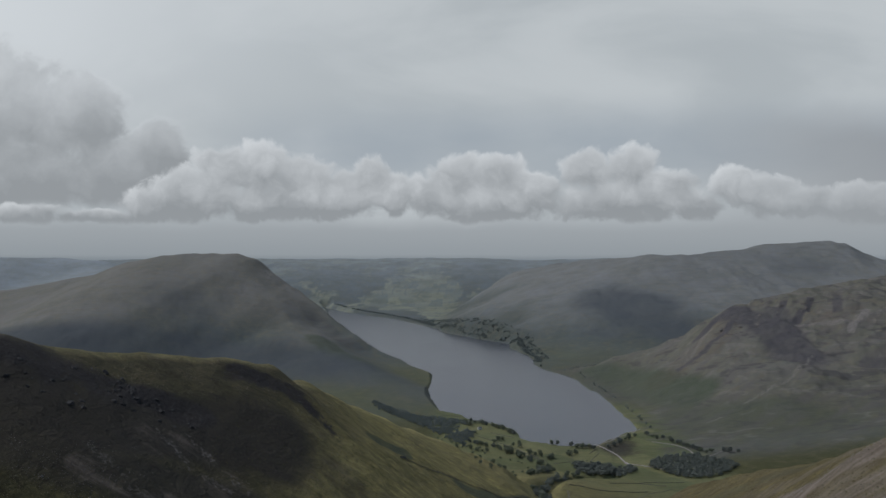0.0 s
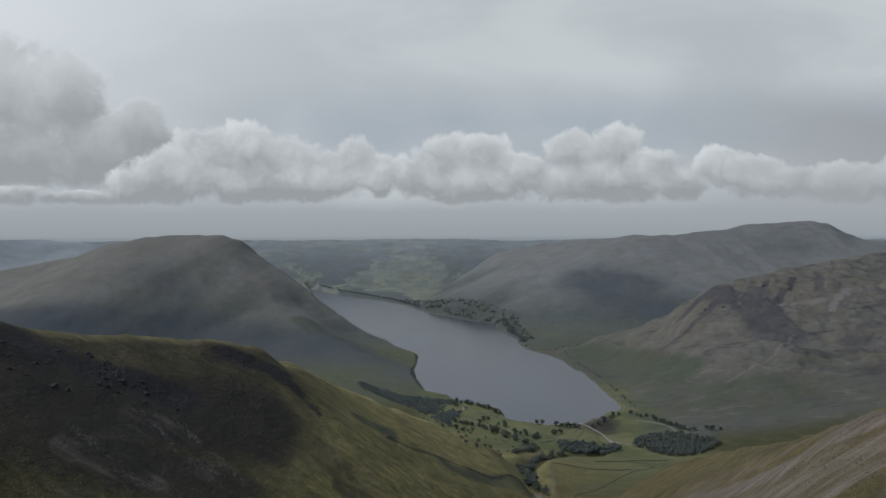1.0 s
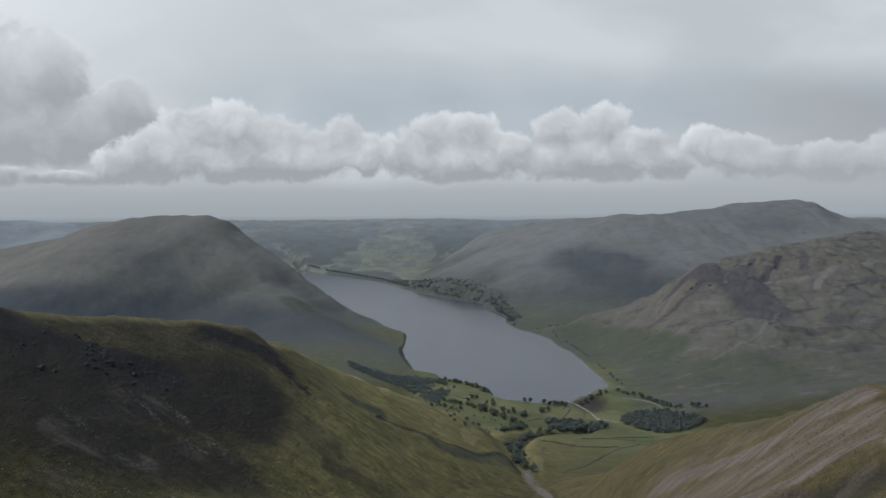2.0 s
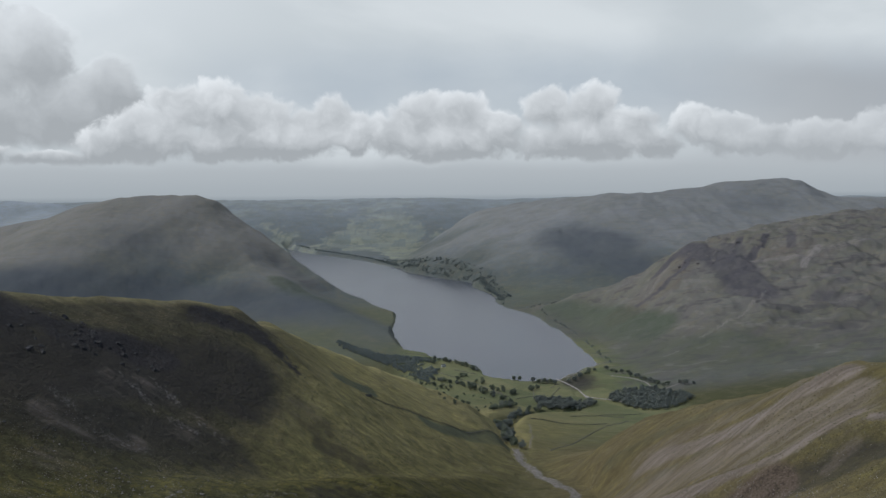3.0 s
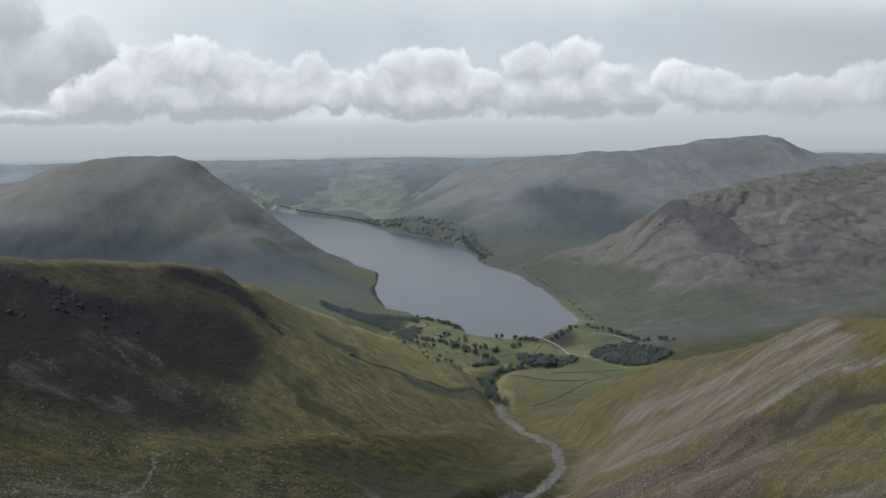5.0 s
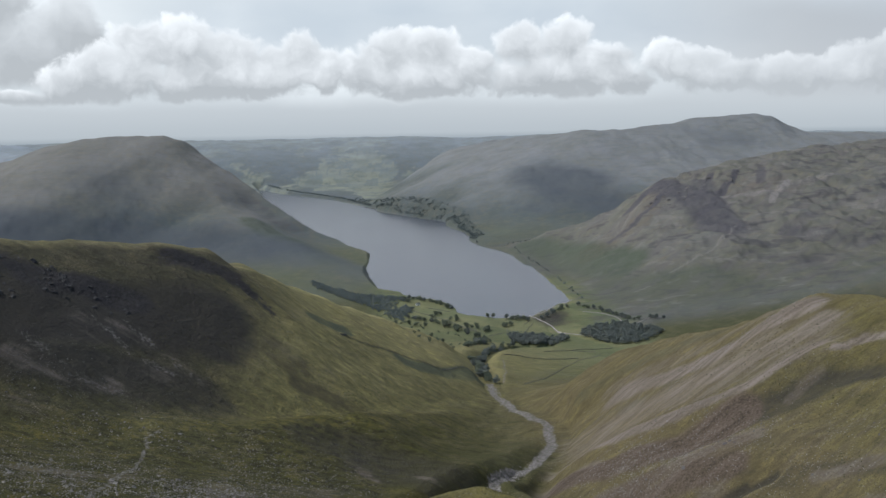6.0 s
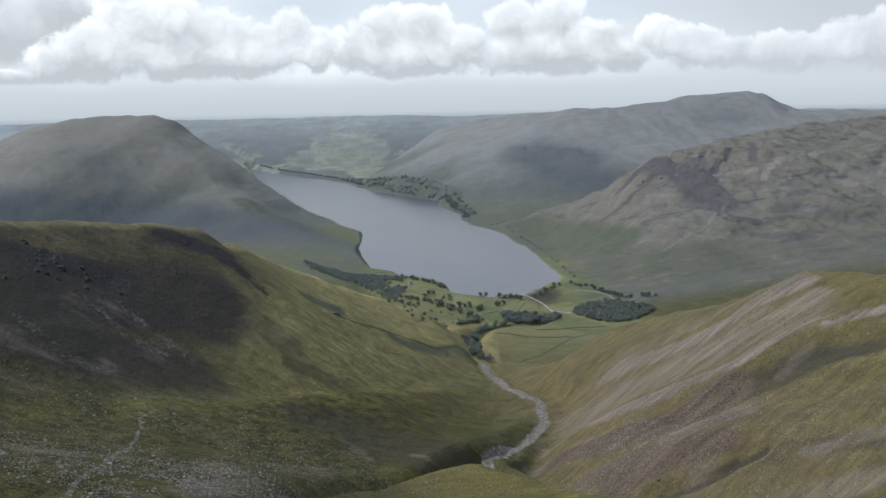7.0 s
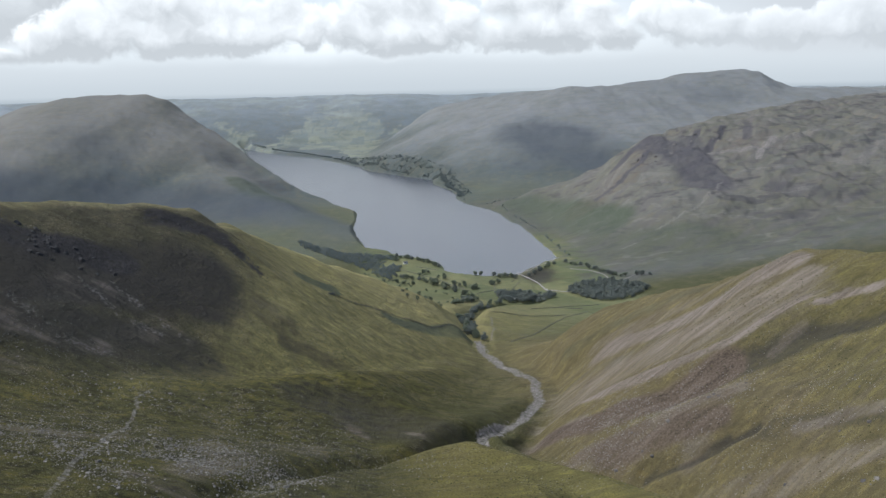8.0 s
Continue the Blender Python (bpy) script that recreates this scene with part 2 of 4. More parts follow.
# ---- node helpers ----
class Nodes:
    def __init__(self, tree):
        self.tree = tree

    def add(self, kind, *sockets):
        n = self.tree.nodes.new(kind)
        for s, v in zip(n.inputs, sockets):
            self.put(s, v)
        return n

    def put(self, socket, v):
        if isinstance(v, bpy.types.NodeSocket):
            self.tree.links.new(v, socket)
        elif v is not None:
            socket.default_value = v

    def math(self, op, a, b=None, c=None, clamp=False):
        n = self.add("ShaderNodeMath", a, b, c)
        n.operation, n.use_clamp = op, clamp
        return n.outputs[0]

    def vec(self, op, a, b=None):
        n = self.add("ShaderNodeVectorMath", a, b)
        n.operation = op
        return n.outputs[0]

    def mix(self, f, a, b):
        n = self.add("ShaderNodeMix")
        n.data_type, n.clamp_factor = "RGBA", True
        for s, v in ((n.inputs[0], f), (n.inputs[6], a), (n.inputs[7], b)):
            self.put(s, (*v, 1) if isinstance(v, tuple) and len(v) == 3 else v)
        return n.outputs[2]

    def step(self, lo, hi, x):
        n = self.add("ShaderNodeMapRange", x, lo, hi, 0.0, 1.0)
        n.interpolation_type = "SMOOTHSTEP"
        return n.outputs[0]

    def noise(self, v, scale, detail=4.0, rough=0.55, distort=0.0):
        n = self.add("ShaderNodeTexNoise")
        for key, val in (("Vector", v), ("Scale", scale), ("Detail", detail), ("Roughness", rough), ("Distortion", distort)):
            self.put(n.inputs[key], val)
        return n.outputs[0]

    def attr(self, name, colour=False):
        n = self.add("ShaderNodeAttribute")
        n.attribute_name = name
        return n.outputs["Color" if colour else "Fac"]

    def spread(self, v, x, y, z):
        return self.vec("MULTIPLY", v, (x, y, z))


def material(name, rough=0.9):
    m = bpy.data.materials.new(name)
    m.use_nodes = True
    n = Nodes(m.node_tree)
    b = m.node_tree.nodes["Principled BSDF"]
    b.inputs["Roughness"].default_value = rough
    b.inputs["Specular IOR Level"].default_value = 0.15
    return m, n, b


def speckled(name, colour, other, scale, rough=0.9):
    """A surface that wavers between two colours, coarse and fine."""
    m, n, b = material(name, rough)
    v = n.add("ShaderNodeTexCoord").outputs["Object"]
    info = n.add("ShaderNodeObjectInfo").outputs["Random"]
    big, fine = n.noise(v, scale, 5), n.noise(v, scale * 7, 3)
    f = n.math("ADD", n.math("MULTIPLY", big, 0.75), n.math("MULTIPLY", fine, 0.25))
    f = n.math("ADD", n.step(0.36, 0.64, f), n.math("MULTIPLY_ADD", info, 0.5, -0.25), clamp=True)
    n.put(b.inputs["Base Color"], n.mix(f, colour, other))
    return m


# ---- terrain material: vegetation, rock and stones, with painted shade and haze ----
def terrain_material():
    m, n, b = material("fell_ground", 0.95)
    v = n.add("ShaderNodeTexCoord").outputs["Object"]
    wide = n.noise(v, 0.012, 6, 0.6)
    mid = n.noise(v, 0.07, 6, 0.62)
    fine = n.noise(v, 0.6, 6, 0.65)
    grain = n.noise(v, 3.0, 4, 0.6)
    # streaks down the slopes of the valley's two sides
    fall = n.noise(n.spread(v, 0.012, 0.16, 0.03), 1.0, 7, 0.6, 0.3)
    tone = n.attr("tone", True)
    grass = n.mix(n.step(0.3, 0.7, wide), n.mix(0.35, tone, (.07, .072, .04)), tone)
    grass = n.mix(n.math("MULTIPLY", n.step(0.45, 0.7, mid), 0.6), grass, n.mix(0.4, tone, (.2, .165, .08)))
    grass = n.mix(n.math("MULTIPLY", n.math("MULTIPLY_ADD", n.attr("coarse"), .36, .06), n.step(0.5, 0.72, fine)), grass, n.mix(0.6, tone, (.03, .035, .02)))
    grass = n.mix(n.math("MULTIPLY", n.math("MULTIPLY", n.attr("streak"), n.step(0.35, 0.6, wide)), n.step(0.44, 0.72, fall)), grass, (.16, .132, .098))

    # coarse tufts of bent and rush, fading out with distance from the camera
    coarse = n.attr("coarse")
    tuft = n.noise(n.spread(v, 0.07, 0.26, 0.12), 1.0, 6, 0.62, 0.3)
    grass = n.mix(n.math("MULTIPLY", coarse, n.math("MULTIPLY", n.step(0.5, 0.66, tuft), 0.6)), grass, n.vec("MULTIPLY", tone, (1.5, 1.5, 1.35)))
    grass = n.mix(n.math("MULTIPLY", coarse, n.math("MULTIPLY", n.step(0.48, 0.36, tuft), 0.6)), grass, n.vec("MULTIPLY", tone, (.5, .5, .52)))
    speck = n.step(0.38, 0.62, n.math("ADD", n.math("MULTIPLY", grain, 0.5), n.math("MULTIPLY", fine, 0.5)))
    grass = n.mix(n.math("MULTIPLY", coarse, n.math("MULTIPLY", n.step(0.45, 0.62, grain), 0.8)), grass, n.mix(0.5, tone, (.02, .022, .012)))

    # heather and sedge among the moor grass
    mottle = n.noise(n.spread(v, 0.2, 0.32, 0.2), 1.0, 7, 0.68, 0.5)
    patchy = n.attr("mottled")
    grass = n.mix(n.math("MULTIPLY", patchy, n.math("MULTIPLY", n.step(0.5, 0.62, mottle), 0.8)), grass, n.vec("MULTIPLY", tone, (.3, .3, .5)))
    grass = n.mix(n.math("MULTIPLY", patchy, n.math("MULTIPLY", n.step(0.47, 0.36, mottle), 0.7)), grass, n.vec("MULTIPLY", tone, (1.75, 1.6, 1.3)))

    dots = n.noise(v, 1.7, 3, 0.5)
    grass = n.mix(n.math("MULTIPLY", coarse, n.math("MULTIPLY", n.step(0.6, 0.66, dots), n.step(0.42, 0.6, mid))), grass, (.19, .176, .13))
    grass = n.mix(n.math("MULTIPLY", coarse, n.math("MULTIPLY", n.step(0.4, 0.34, dots), 0.6)), grass, n.vec("MULTIPLY", tone, (.35, .35, .35)))
    # rock ribs and runnels that slant down the craggy fell
    slant = n.add("ShaderNodeMapping", v, None, (0, 0, radians(-32))).outputs[0]
    runnel = n.noise(n.spread(slant, 0.008, 0.05, 0.02), 1.0, 7, 0.62, 0.4)
    ledge = n.noise(n.spread(v, 0.012, 0.03, 0.08), 1.0, 8, 0.66, 0.6)
    craggy = n.attr("craggy")
    grass = n.mix(n.math("MULTIPLY", craggy, n.math("MULTIPLY", n.step(0.46, 0.62, runnel), 0.5)), grass, (.112, .104, .104))
    grass = n.mix(n.math("MULTIPLY", craggy, n.math("MULTIPLY", n.step(0.54, 0.62, ledge), 0.75)), grass, (.07, .068, .068))
    grass = n.mix(n.math("MULTIPLY", craggy, n.math("MULTIPLY", n.step(0.44, 0.36, ledge), 0.5)), grass, (.18, .17, .155))

    def lay(under, name, colour, other, soft, by, gain=1.0, speckle=None):
        """A cover that breaks up into patches at its edge."""
        f = n.math("ADD", n.attr(name), n.math("MULTIPLY_ADD", by, gain, -0.12 - 0.5 * gain))
        f = n.step(0.5 - soft, 0.5 + soft, f)
        return n.mix(f, under, n.mix(speckle or speck, colour, other))

    c = lay(grass, "green", (.056, .072, .05), (.078, .093, .064), 0.5, mid, 0.8)
    # dark covers: some heath, with cloud and slope shade painted in
    c = lay(c, "heath_shade", (.033, .031, .027), (.047, .043, .035), 0.6, mid, 0.8)
    patchy_shade = n.step(0.35, 0.65, n.noise(v, 0.02, 6, 0.65))
    c = lay(c, "cloud_shade", (.064, .074, .085), n.mix(patchy_shade, (.072, .083, .095), (.088, .1, .105)), 0.75, n.noise(v, 0.006, 7, 0.6), 1.2)
    # stones on the near slope lie in runs down the fall line
    run = n.noise(n.spread(v, 0.02, 0.34, 0.05), 1.0, 7, 0.6, 0.25)
    pebble = n.noise(v, 1.3, 5, 0.7)
    gritty = n.step(0.36, 0.64, n.math("ADD", n.math("MULTIPLY", pebble, 0.6), n.math("MULTIPLY", run, 0.4)))
    c = lay(c, "scree", n.mix(gritty, (.13, .108, .088), (.208, .177, .148)), n.mix(gritty, (.17, .144, .12), (.255, .221, .188)), 0.55,
            n.math("ADD", n.math("MULTIPLY", run, 0.5), n.math("ADD", n.math("MULTIPLY", mid, 0.3), n.math("MULTIPLY", fine, 0.2))), 1.3, n.step(0.4, 0.62, run))
    c = lay(c, "brown", (.048, .036, .027), (.158, .127, .098), 0.5, n.math("ADD", n.math("MULTIPLY", run, 0.7), n.math("MULTIPLY", mid, 0.3)), 1.1, gritty)
    c = lay(c, "crag", (.056, .056, .063), (.088, .084, .09), 0.45, n.math("ADD", n.math("MULTIPLY", runnel, 0.6), n.math("MULTIPLY", mid, 0.4)), 1.4)
    c = lay(c, "rock", (.02, .0195, .02), (.05, .048, .048), 0.45, n.math("ADD", n.math("MULTIPLY", mid, 0.5), n.math("MULTIPLY", fine, 0.5)), 2.0)
    c = lay(c, "pale", (.11, .104, .098), (.24, .225, .208), 0.4, fine, 1.6)
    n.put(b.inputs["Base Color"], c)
    hgt = n.math("ADD", n.math("MULTIPLY", fine, 1.0), n.math("ADD", n.math("MULTIPLY", grain, 0.5), n.math("MULTIPLY", mid, 3.0)))
    bump = n.add("ShaderNodeBump")
    bump.inputs["Distance"].default_value = 1.1
    n.put(bump.inputs["Strength"], n.math("MULTIPLY_ADD", coarse, 0.6, 0.35))
    n.put(bump.inputs["Height"], hgt)
    n.put(b.inputs["Normal"], bump.outputs[0])
    return m


def water_material():
    m, n, b = material("lake_water", 0.16)
    v = n.add("ShaderNodeTexCoord").outputs["Object"]
    drift = n.noise(n.spread(v, 0.006, 0.0025, 1), 1.0, 5, 0.6, 0.4)
    n.put(b.inputs["Base Color"], n.mix(n.step(0.35, 0.65, drift), (.056, .065, .084), (.076, .083, .102)))
    b.inputs["IOR"].default_value, b.inputs["Specular IOR Level"].default_value = 1.33, 0.5
    n.put(b.inputs["Roughness"], n.math("MULTIPLY_ADD", drift, 0.12, 0.16))
    bump = n.add("ShaderNodeBump")
    bump.inputs["Strength"].default_value, bump.inputs["Distance"].default_value = 0.25, 0.3
    n.put(bump.inputs["Height"], n.noise(n.spread(v, 0.35, 0.2, 1), 1.0, 6, 0.6))
    n.put(b.inputs["Normal"], bump.outputs[0])
    return m


GROUND = terrain_material()
WATER = water_material()
LEAF = speckled("leaves", (.08, .098, .07), (.125, .142, .1), 0.8)
LEAF_DARK = speckled("dark_leaves", (.085, .1, .092), (.125, .14, .122), 0.6)
BARK = speckled("bark", (.09, .075, .06), (.14, .12, .1), 3)
STONE = speckled("grey_stone", (.1, .095, .086), (.26, .245, .225), 0.7)
TUSSOCK = speckled("tussock_grass", (.04, .042, .017), (.115, .102, .045), 0.12)
WALLING = speckled("wall_stone", (.085, .085, .075), (.16, .155, .14), 0.5)
ROAD = speckled("road_surface", (.16, .152, .14), (.23, .22, .205), 0.3)
# leaves of the far woods, paled and blued with painted haze
LEAF_HAZED = speckled("hazed_leaves", (.105, .128, .124), (.135, .158, .148), 0.3)
TRACK = speckled("worn_tarmac", (.11, .11, .105), (.15, .148, .14), 0.3)
CRAG = speckled("crag_rock", (.035, .035, .036), (.085, .082, .08), 0.25)
CRAG_PALE = speckled("fell_rock", (.085, .082, .08), (.14, .132, .125), 0.08)
GRAVEL = speckled("stream_gravel", (.13, .124, .118), (.29, .272, .255), 0.35)
WHITEWASH = speckled("whitewash", (.72, .71, .68), (.8, .79, .77), 0.5)
SLATE = speckled("slate", (.09, .095, .1), (.15, .155, .16), 1.5, 0.6)
DARK_PANE = speckled("dark_pane", (.02, .022, .025), (.03, .03, .032), 1, 0.2)
DOOR = speckled("painted_door", (.08, .05, .03), (.11, .07, .045), 2, 0.5)

# ---- terrain ----
front = np.radians(np.arange(-33, 39.001, 0.075))
rest = np.radians(np.arange(42, 326, 3.0))
ang = np.concatenate([front, rest])
rad = np.concatenate([[0.5, 20, 40, 60, 80, 100], np.geomspace(115, 4000, 670)])
A, R = np.meshgrid(ang, rad, indexing="ij")
X, Y = R * np.sin(A), R * np.cos(A)
H, TOPS, SD = heights(X, Y)
KIND = ["ground", *FELLS][:-1]                       # the shoulder above the scree belongs to the steep fell
TOPS[1] = np.maximum(TOPS[1], TOPS[9])
TOPS = TOPS[:9]
WHO = TOPS.argmax(0)
share = np.exp(np.clip((TOPS - TOPS.max(0)) / 9, -30, 0))
share /= share.sum(0)
# far tones hold painted haze, the spur's dark tone painted cloud shade
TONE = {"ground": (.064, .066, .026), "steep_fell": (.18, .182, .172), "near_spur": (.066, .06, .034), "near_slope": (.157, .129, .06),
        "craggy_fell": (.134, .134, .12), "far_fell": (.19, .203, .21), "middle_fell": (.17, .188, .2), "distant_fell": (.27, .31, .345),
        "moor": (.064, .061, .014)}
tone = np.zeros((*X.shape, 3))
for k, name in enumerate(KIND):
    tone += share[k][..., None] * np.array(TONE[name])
# dry bent grass on the lower spur, painted lighter as if sunlit; darker turf on the near moor
dry = share[2] * smoothstep(-105, -45, X + 30 * fbm(X, Y, 70, 4, 63))
tone += dry[..., None] * (np.array((.262, .236, .1)) - np.array(TONE["near_spur"]))
turf = share[0] * (1 - smoothstep(300, 380, Y)) * (1 - smoothstep(20, 60, X))
tone += turf[..., None] * (np.array((.06, .057, .014)) - np.array(TONE["ground"]))
hump = share[0] * smoothstep(-5, 25, X) * (1 - smoothstep(270, 295, Y))
tone += hump[..., None] * np.array((.098, .078, .015))
# bracken and rushes on the lower slopes of the far fells, blued with painted haze
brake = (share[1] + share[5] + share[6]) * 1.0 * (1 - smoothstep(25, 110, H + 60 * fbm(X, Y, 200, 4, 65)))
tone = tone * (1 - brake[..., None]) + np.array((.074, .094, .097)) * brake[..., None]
# sunlit edges painted into the tone of the moor's brow and spur's crest
brow = (share[8] + share[0]) * stroke(X, Y, [(-200, 262), (-130, 279), (-112, 291), (-89, 304), (-50, 320), (-25, 334), (-6, 345)], 11, 73)
tone += brow[..., None] * np.array((.03, .027, .006))
crest = share[2] * stroke(X, Y, [(-600, 310), (-330, 340), (-204, 367), (-156, 417), (-122, 444), (-97, 475), (-72, 507), (-43, 534), (-2, 566)], 15, 74) * smoothstep(-330, -180, X)
tone += crest[..., None] * np.array((.12, .108, .05))
olive = share[3] * smoothstep(115, 150, X + 30 * fbm(X, Y, 60, 4, 64)) * (1 - smoothstep(290, 330, Y))
tone += olive[..., None] * (np.array((.14, .122, .046)) - np.array(TONE["near_slope"]))
# the lowland: a patchwork of meadows, hedges and woods out to the coast
low = share[0] * smoothstep(1500, 2600, np.hypot(X, Y))
jx, jy = X + 40 * fbm(X, Y, 150, 3, 91), Y + 60 * fbm(X, Y, 150, 3, 92)
pick = lattice(np.floor(jx / 58), np.floor(jy / 66), 5)
meadow = np.stack([.14 + .085 * pick, .168 + .08 * pick, .168 + .03 * pick], -1)
wooded = smoothstep(-0.02, 0.06, fbm(X, Y * .6, 190, 5, 93) + .22 * fbm(X, Y, 40, 3, 94) - 0.02)
hedge = 1 - smoothstep(.02, .09, np.minimum(np.abs((jx / 58) % 1 - .5), np.abs((jy / 66) % 1 - .5)))
wooded = np.maximum(wooded, .55 * hedge * (fbm(X, Y, 90, 2, 96) > -.1))
meadow = meadow * (1 - wooded[..., None]) + np.array((.105, .128, .142)) * wooded[..., None]
# haze painted into the meadow colours, stronger with distance
far_haze = smoothstep(3050, 3950, np.hypot(X, Y))[..., None]
meadow = meadow * (1 - .72 * far_haze) + np.array((.24, .276, .308)) * .75 * far_haze
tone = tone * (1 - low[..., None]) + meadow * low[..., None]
shore = share[0] * smoothstep(15, -20, X) * smoothstep(1000, 1120, Y) * (1 - smoothstep(1900, 2300, Y))
tone = tone * (1 - shore[..., None]) + np.array((.095, .108, .07)) * shore[..., None]
lea = share[0] + share[5] + share[6]
lea = lea * blob(X, Y, 258, 1700, 34, 60, 0, 96, .4)
tone = tone * (1 - lea[..., None]) + np.array((.2, .21, .12)) * lea[..., None]
fringe = (1 - lea) * smoothstep(62, 30, SD + 30 * fbm(X, Y, 60, 4, 95)) * (SD > 0) * (X > -330) * smoothstep(1500, 1580, Y) * (share[0] + share[5] + share[6]) * smoothstep(-130, -60, X + .45 * (Y - 2300))
tone = tone * (1 - fringe[..., None]) + np.array((.075, .093, .095)) * fringe[..., None]
# pastures at the head of the lake
valley = share[0] * smoothstep(1120, 1220, Y) * (1 - smoothstep(2300, 2900, Y)) * (X > 0)
tone = tone * (1 - valley[..., None]) + np.array((.088, .104, .09)) * valley[..., None]
side = share[0] * smoothstep(236, 262, X) * smoothstep(840, 900, Y) * (1 - smoothstep(1500, 1600, Y))
tone = tone * (1 - side[..., None]) + np.array((.1, .108, .096)) * side[..., None]
pasture = share[0] * smoothstep(-25, 5, X) * (1 - smoothstep(270, 310, X)) * (1 - smoothstep(1150, 1250, Y)) * smoothstep(560, 700, Y)
pick = lattice(np.floor((X * .8 + Y * .35) / 38), np.floor((Y * .9 - X * .3) / 55), 11)
field = np.stack([.10 + .08 * pick, .125 + .06 * pick, .06 + .028 * pick], -1)
tone = tone * (1 - pasture[..., None]) + field * pasture[..., None]

grad_r = np.gradient(H, axis=1) / np.maximum(np.gradient(R, axis=1), 1e-3)
grad_a = np.gradient(H, axis=0) / np.maximum(np.abs(np.gradient(A, axis=0)) * R, 1e-3)
nx = -(grad_r * np.sin(A) + grad_a * np.cos(A))
ny = -(grad_r * np.cos(A) - grad_a * np.sin(A))
normals = np.stack([nx, ny, np.ones_like(nx)], -1)
normals /= np.linalg.norm(normals, axis=-1, keepdims=True)

on = dict(zip(KIND, share))
streak = on["moor"] * .12 + on["near_slope"] * 0.7 + on["near_spur"] * 0.25 + on["craggy_fell"] * 0.4 + on["steep_fell"] * .25


def band(line, width, seed):
    return stroke(X, Y, line, width, seed)


def most(*covers):
    return np.maximum.reduce(covers)


# bare rock
rock = on["near_spur"] * most(blob(X, Y, -106, 430, 17, 8, 38, 70, .8, 8) * 1.2, blob(X, Y, -90, 438, 16, 8, 15, 77, .8, 8) * 1.2, blob(X, Y, -75, 436, 14, 6, -18, 78, .8, 7) * 1.1, blob(X, Y, -63, 430, 11, 4, -35, 79, .8, 6), band([(-159, 365), (-147, 374), (-133, 381), (-120, 380)], 14, 71) * .95, blob(X, Y, -190, 362, 40, 16, 10, 6) * .9)
crag = on["craggy_fell"] * most(band([(502, 1370), (504, 1270), (494, 1180)], 50, 3) * .95, band([(569, 1365), (556, 1290), (543, 1233)], 34, 4) * .8,
                                 band([(534, 1390), (454, 1297), (378, 1266)], 9, 72), band([(585, 1380), (524, 1276)], 9, 73), band([(633, 1372), (567, 1290)], 9, 74),
                                 band([(494, 1390), (427, 1335)], 12, 75), band([(690, 1390), (640, 1310)], 12, 76) * .8, band([(602, 1108), (661, 1061), (717, 1044)], 24, 77) * .75,
                                 band([(434, 974), (496, 962), (557, 963)], 16, 78) * .75, band([(680, 980), (760, 1010)], 26, 79) * .75, band([(503, 1060), (571, 1018), (610, 951)], 20, 80) * .65,
                                 band([(640, 1150), (740, 1120)], 18, 98) * .6, band([(560, 1000), (640, 1000)], 14, 99) * .6) * .9
crag += on["far_fell"] * most(blob(X, Y, 235, 3060, 36, 60, 0, 5), band([(270, 3020), (330, 2940), (420, 2850)], 30, 7) * .6) * .8
crag += on["steep_fell"] * band([(-300, 1720), (-245, 1650), (-187, 1600), (-150, 1560)], 36, 81) * .45

# loose stones, pinkish grey
scree = on["near_slope"] * most(band([(165, 282), (145, 283), (130, 289), (113, 303), (95, 321), (74, 342)], 6.5, 11) * 1.1, band([(179, 317), (155, 327), (139, 351), (118, 378)], 11, 12) * .95,
                                band([(178, 300), (150, 306), (128, 322), (108, 346)], 8, 13) * .75, band([(176, 350), (150, 368), (120, 398)], 8, 14) * .5, band([(80, 310), (66, 318), (56, 326)], 9, 26), band([(175, 305), (140, 330), (112, 352), (92, 366)], 30, 20) * .6, band([(70, 336), (84, 360), (92, 380)], 9, 25) * .7,
                                band([(128, 264), (110, 268), (90, 270), (76, 278)], 9, 16) * .7, band([(168, 275), (177, 272), (186, 264)], 2.6, 15) * 1.1, band([(160, 270), (146, 268)], 4, 19) * .5,
                                band([(137, 189), (122, 208), (104, 226)], 7, 17) * .6, band([(150, 198), (140, 212), (130, 220)], 3.5, 18) * .55, blob(X, Y, 112, 247, 9, 9, 0, 24, .9, 8) * .6)
scree += on["near_spur"] * most(band([(-136, 292), (-122, 298), (-109, 306)], 9, 27) * .7, band([(-143, 313), (-124, 316), (-110, 323)], 8, 28) * .7,
                                band([(-132, 356), (-112, 346), (-90, 349)], 7, 29) * .55, band([(-120, 364), (-103, 359), (-83, 354)], 6, 34) * .5, band([(-70, 395), (-50, 400), (-30, 400)], 8, 32) * .35) * np.clip(.62 + .9 * fbm(X, Y, 12, 4, 102), .1, .9)
scree += (on["ground"] + on["moor"]) * most(band([(-50, 238), (-39, 228), (-46, 201)], 10, 21) * .55, band([(-106, 228), (-91, 231), (-78, 241)], 7, 22) * .55, band([(-60, 196), (-49, 193)], 8, 23) * .55,
                                            blob(X, Y, -8, 296, 12, 3.5, -48, 30, .9, 5) * .7, blob(X, Y, -30, 262, 14, 10, 0, 25, .9, 10) * .5, blob(X, Y, 16, 294, 9, 2, -40, 33, .9, 4) * .6) * .8
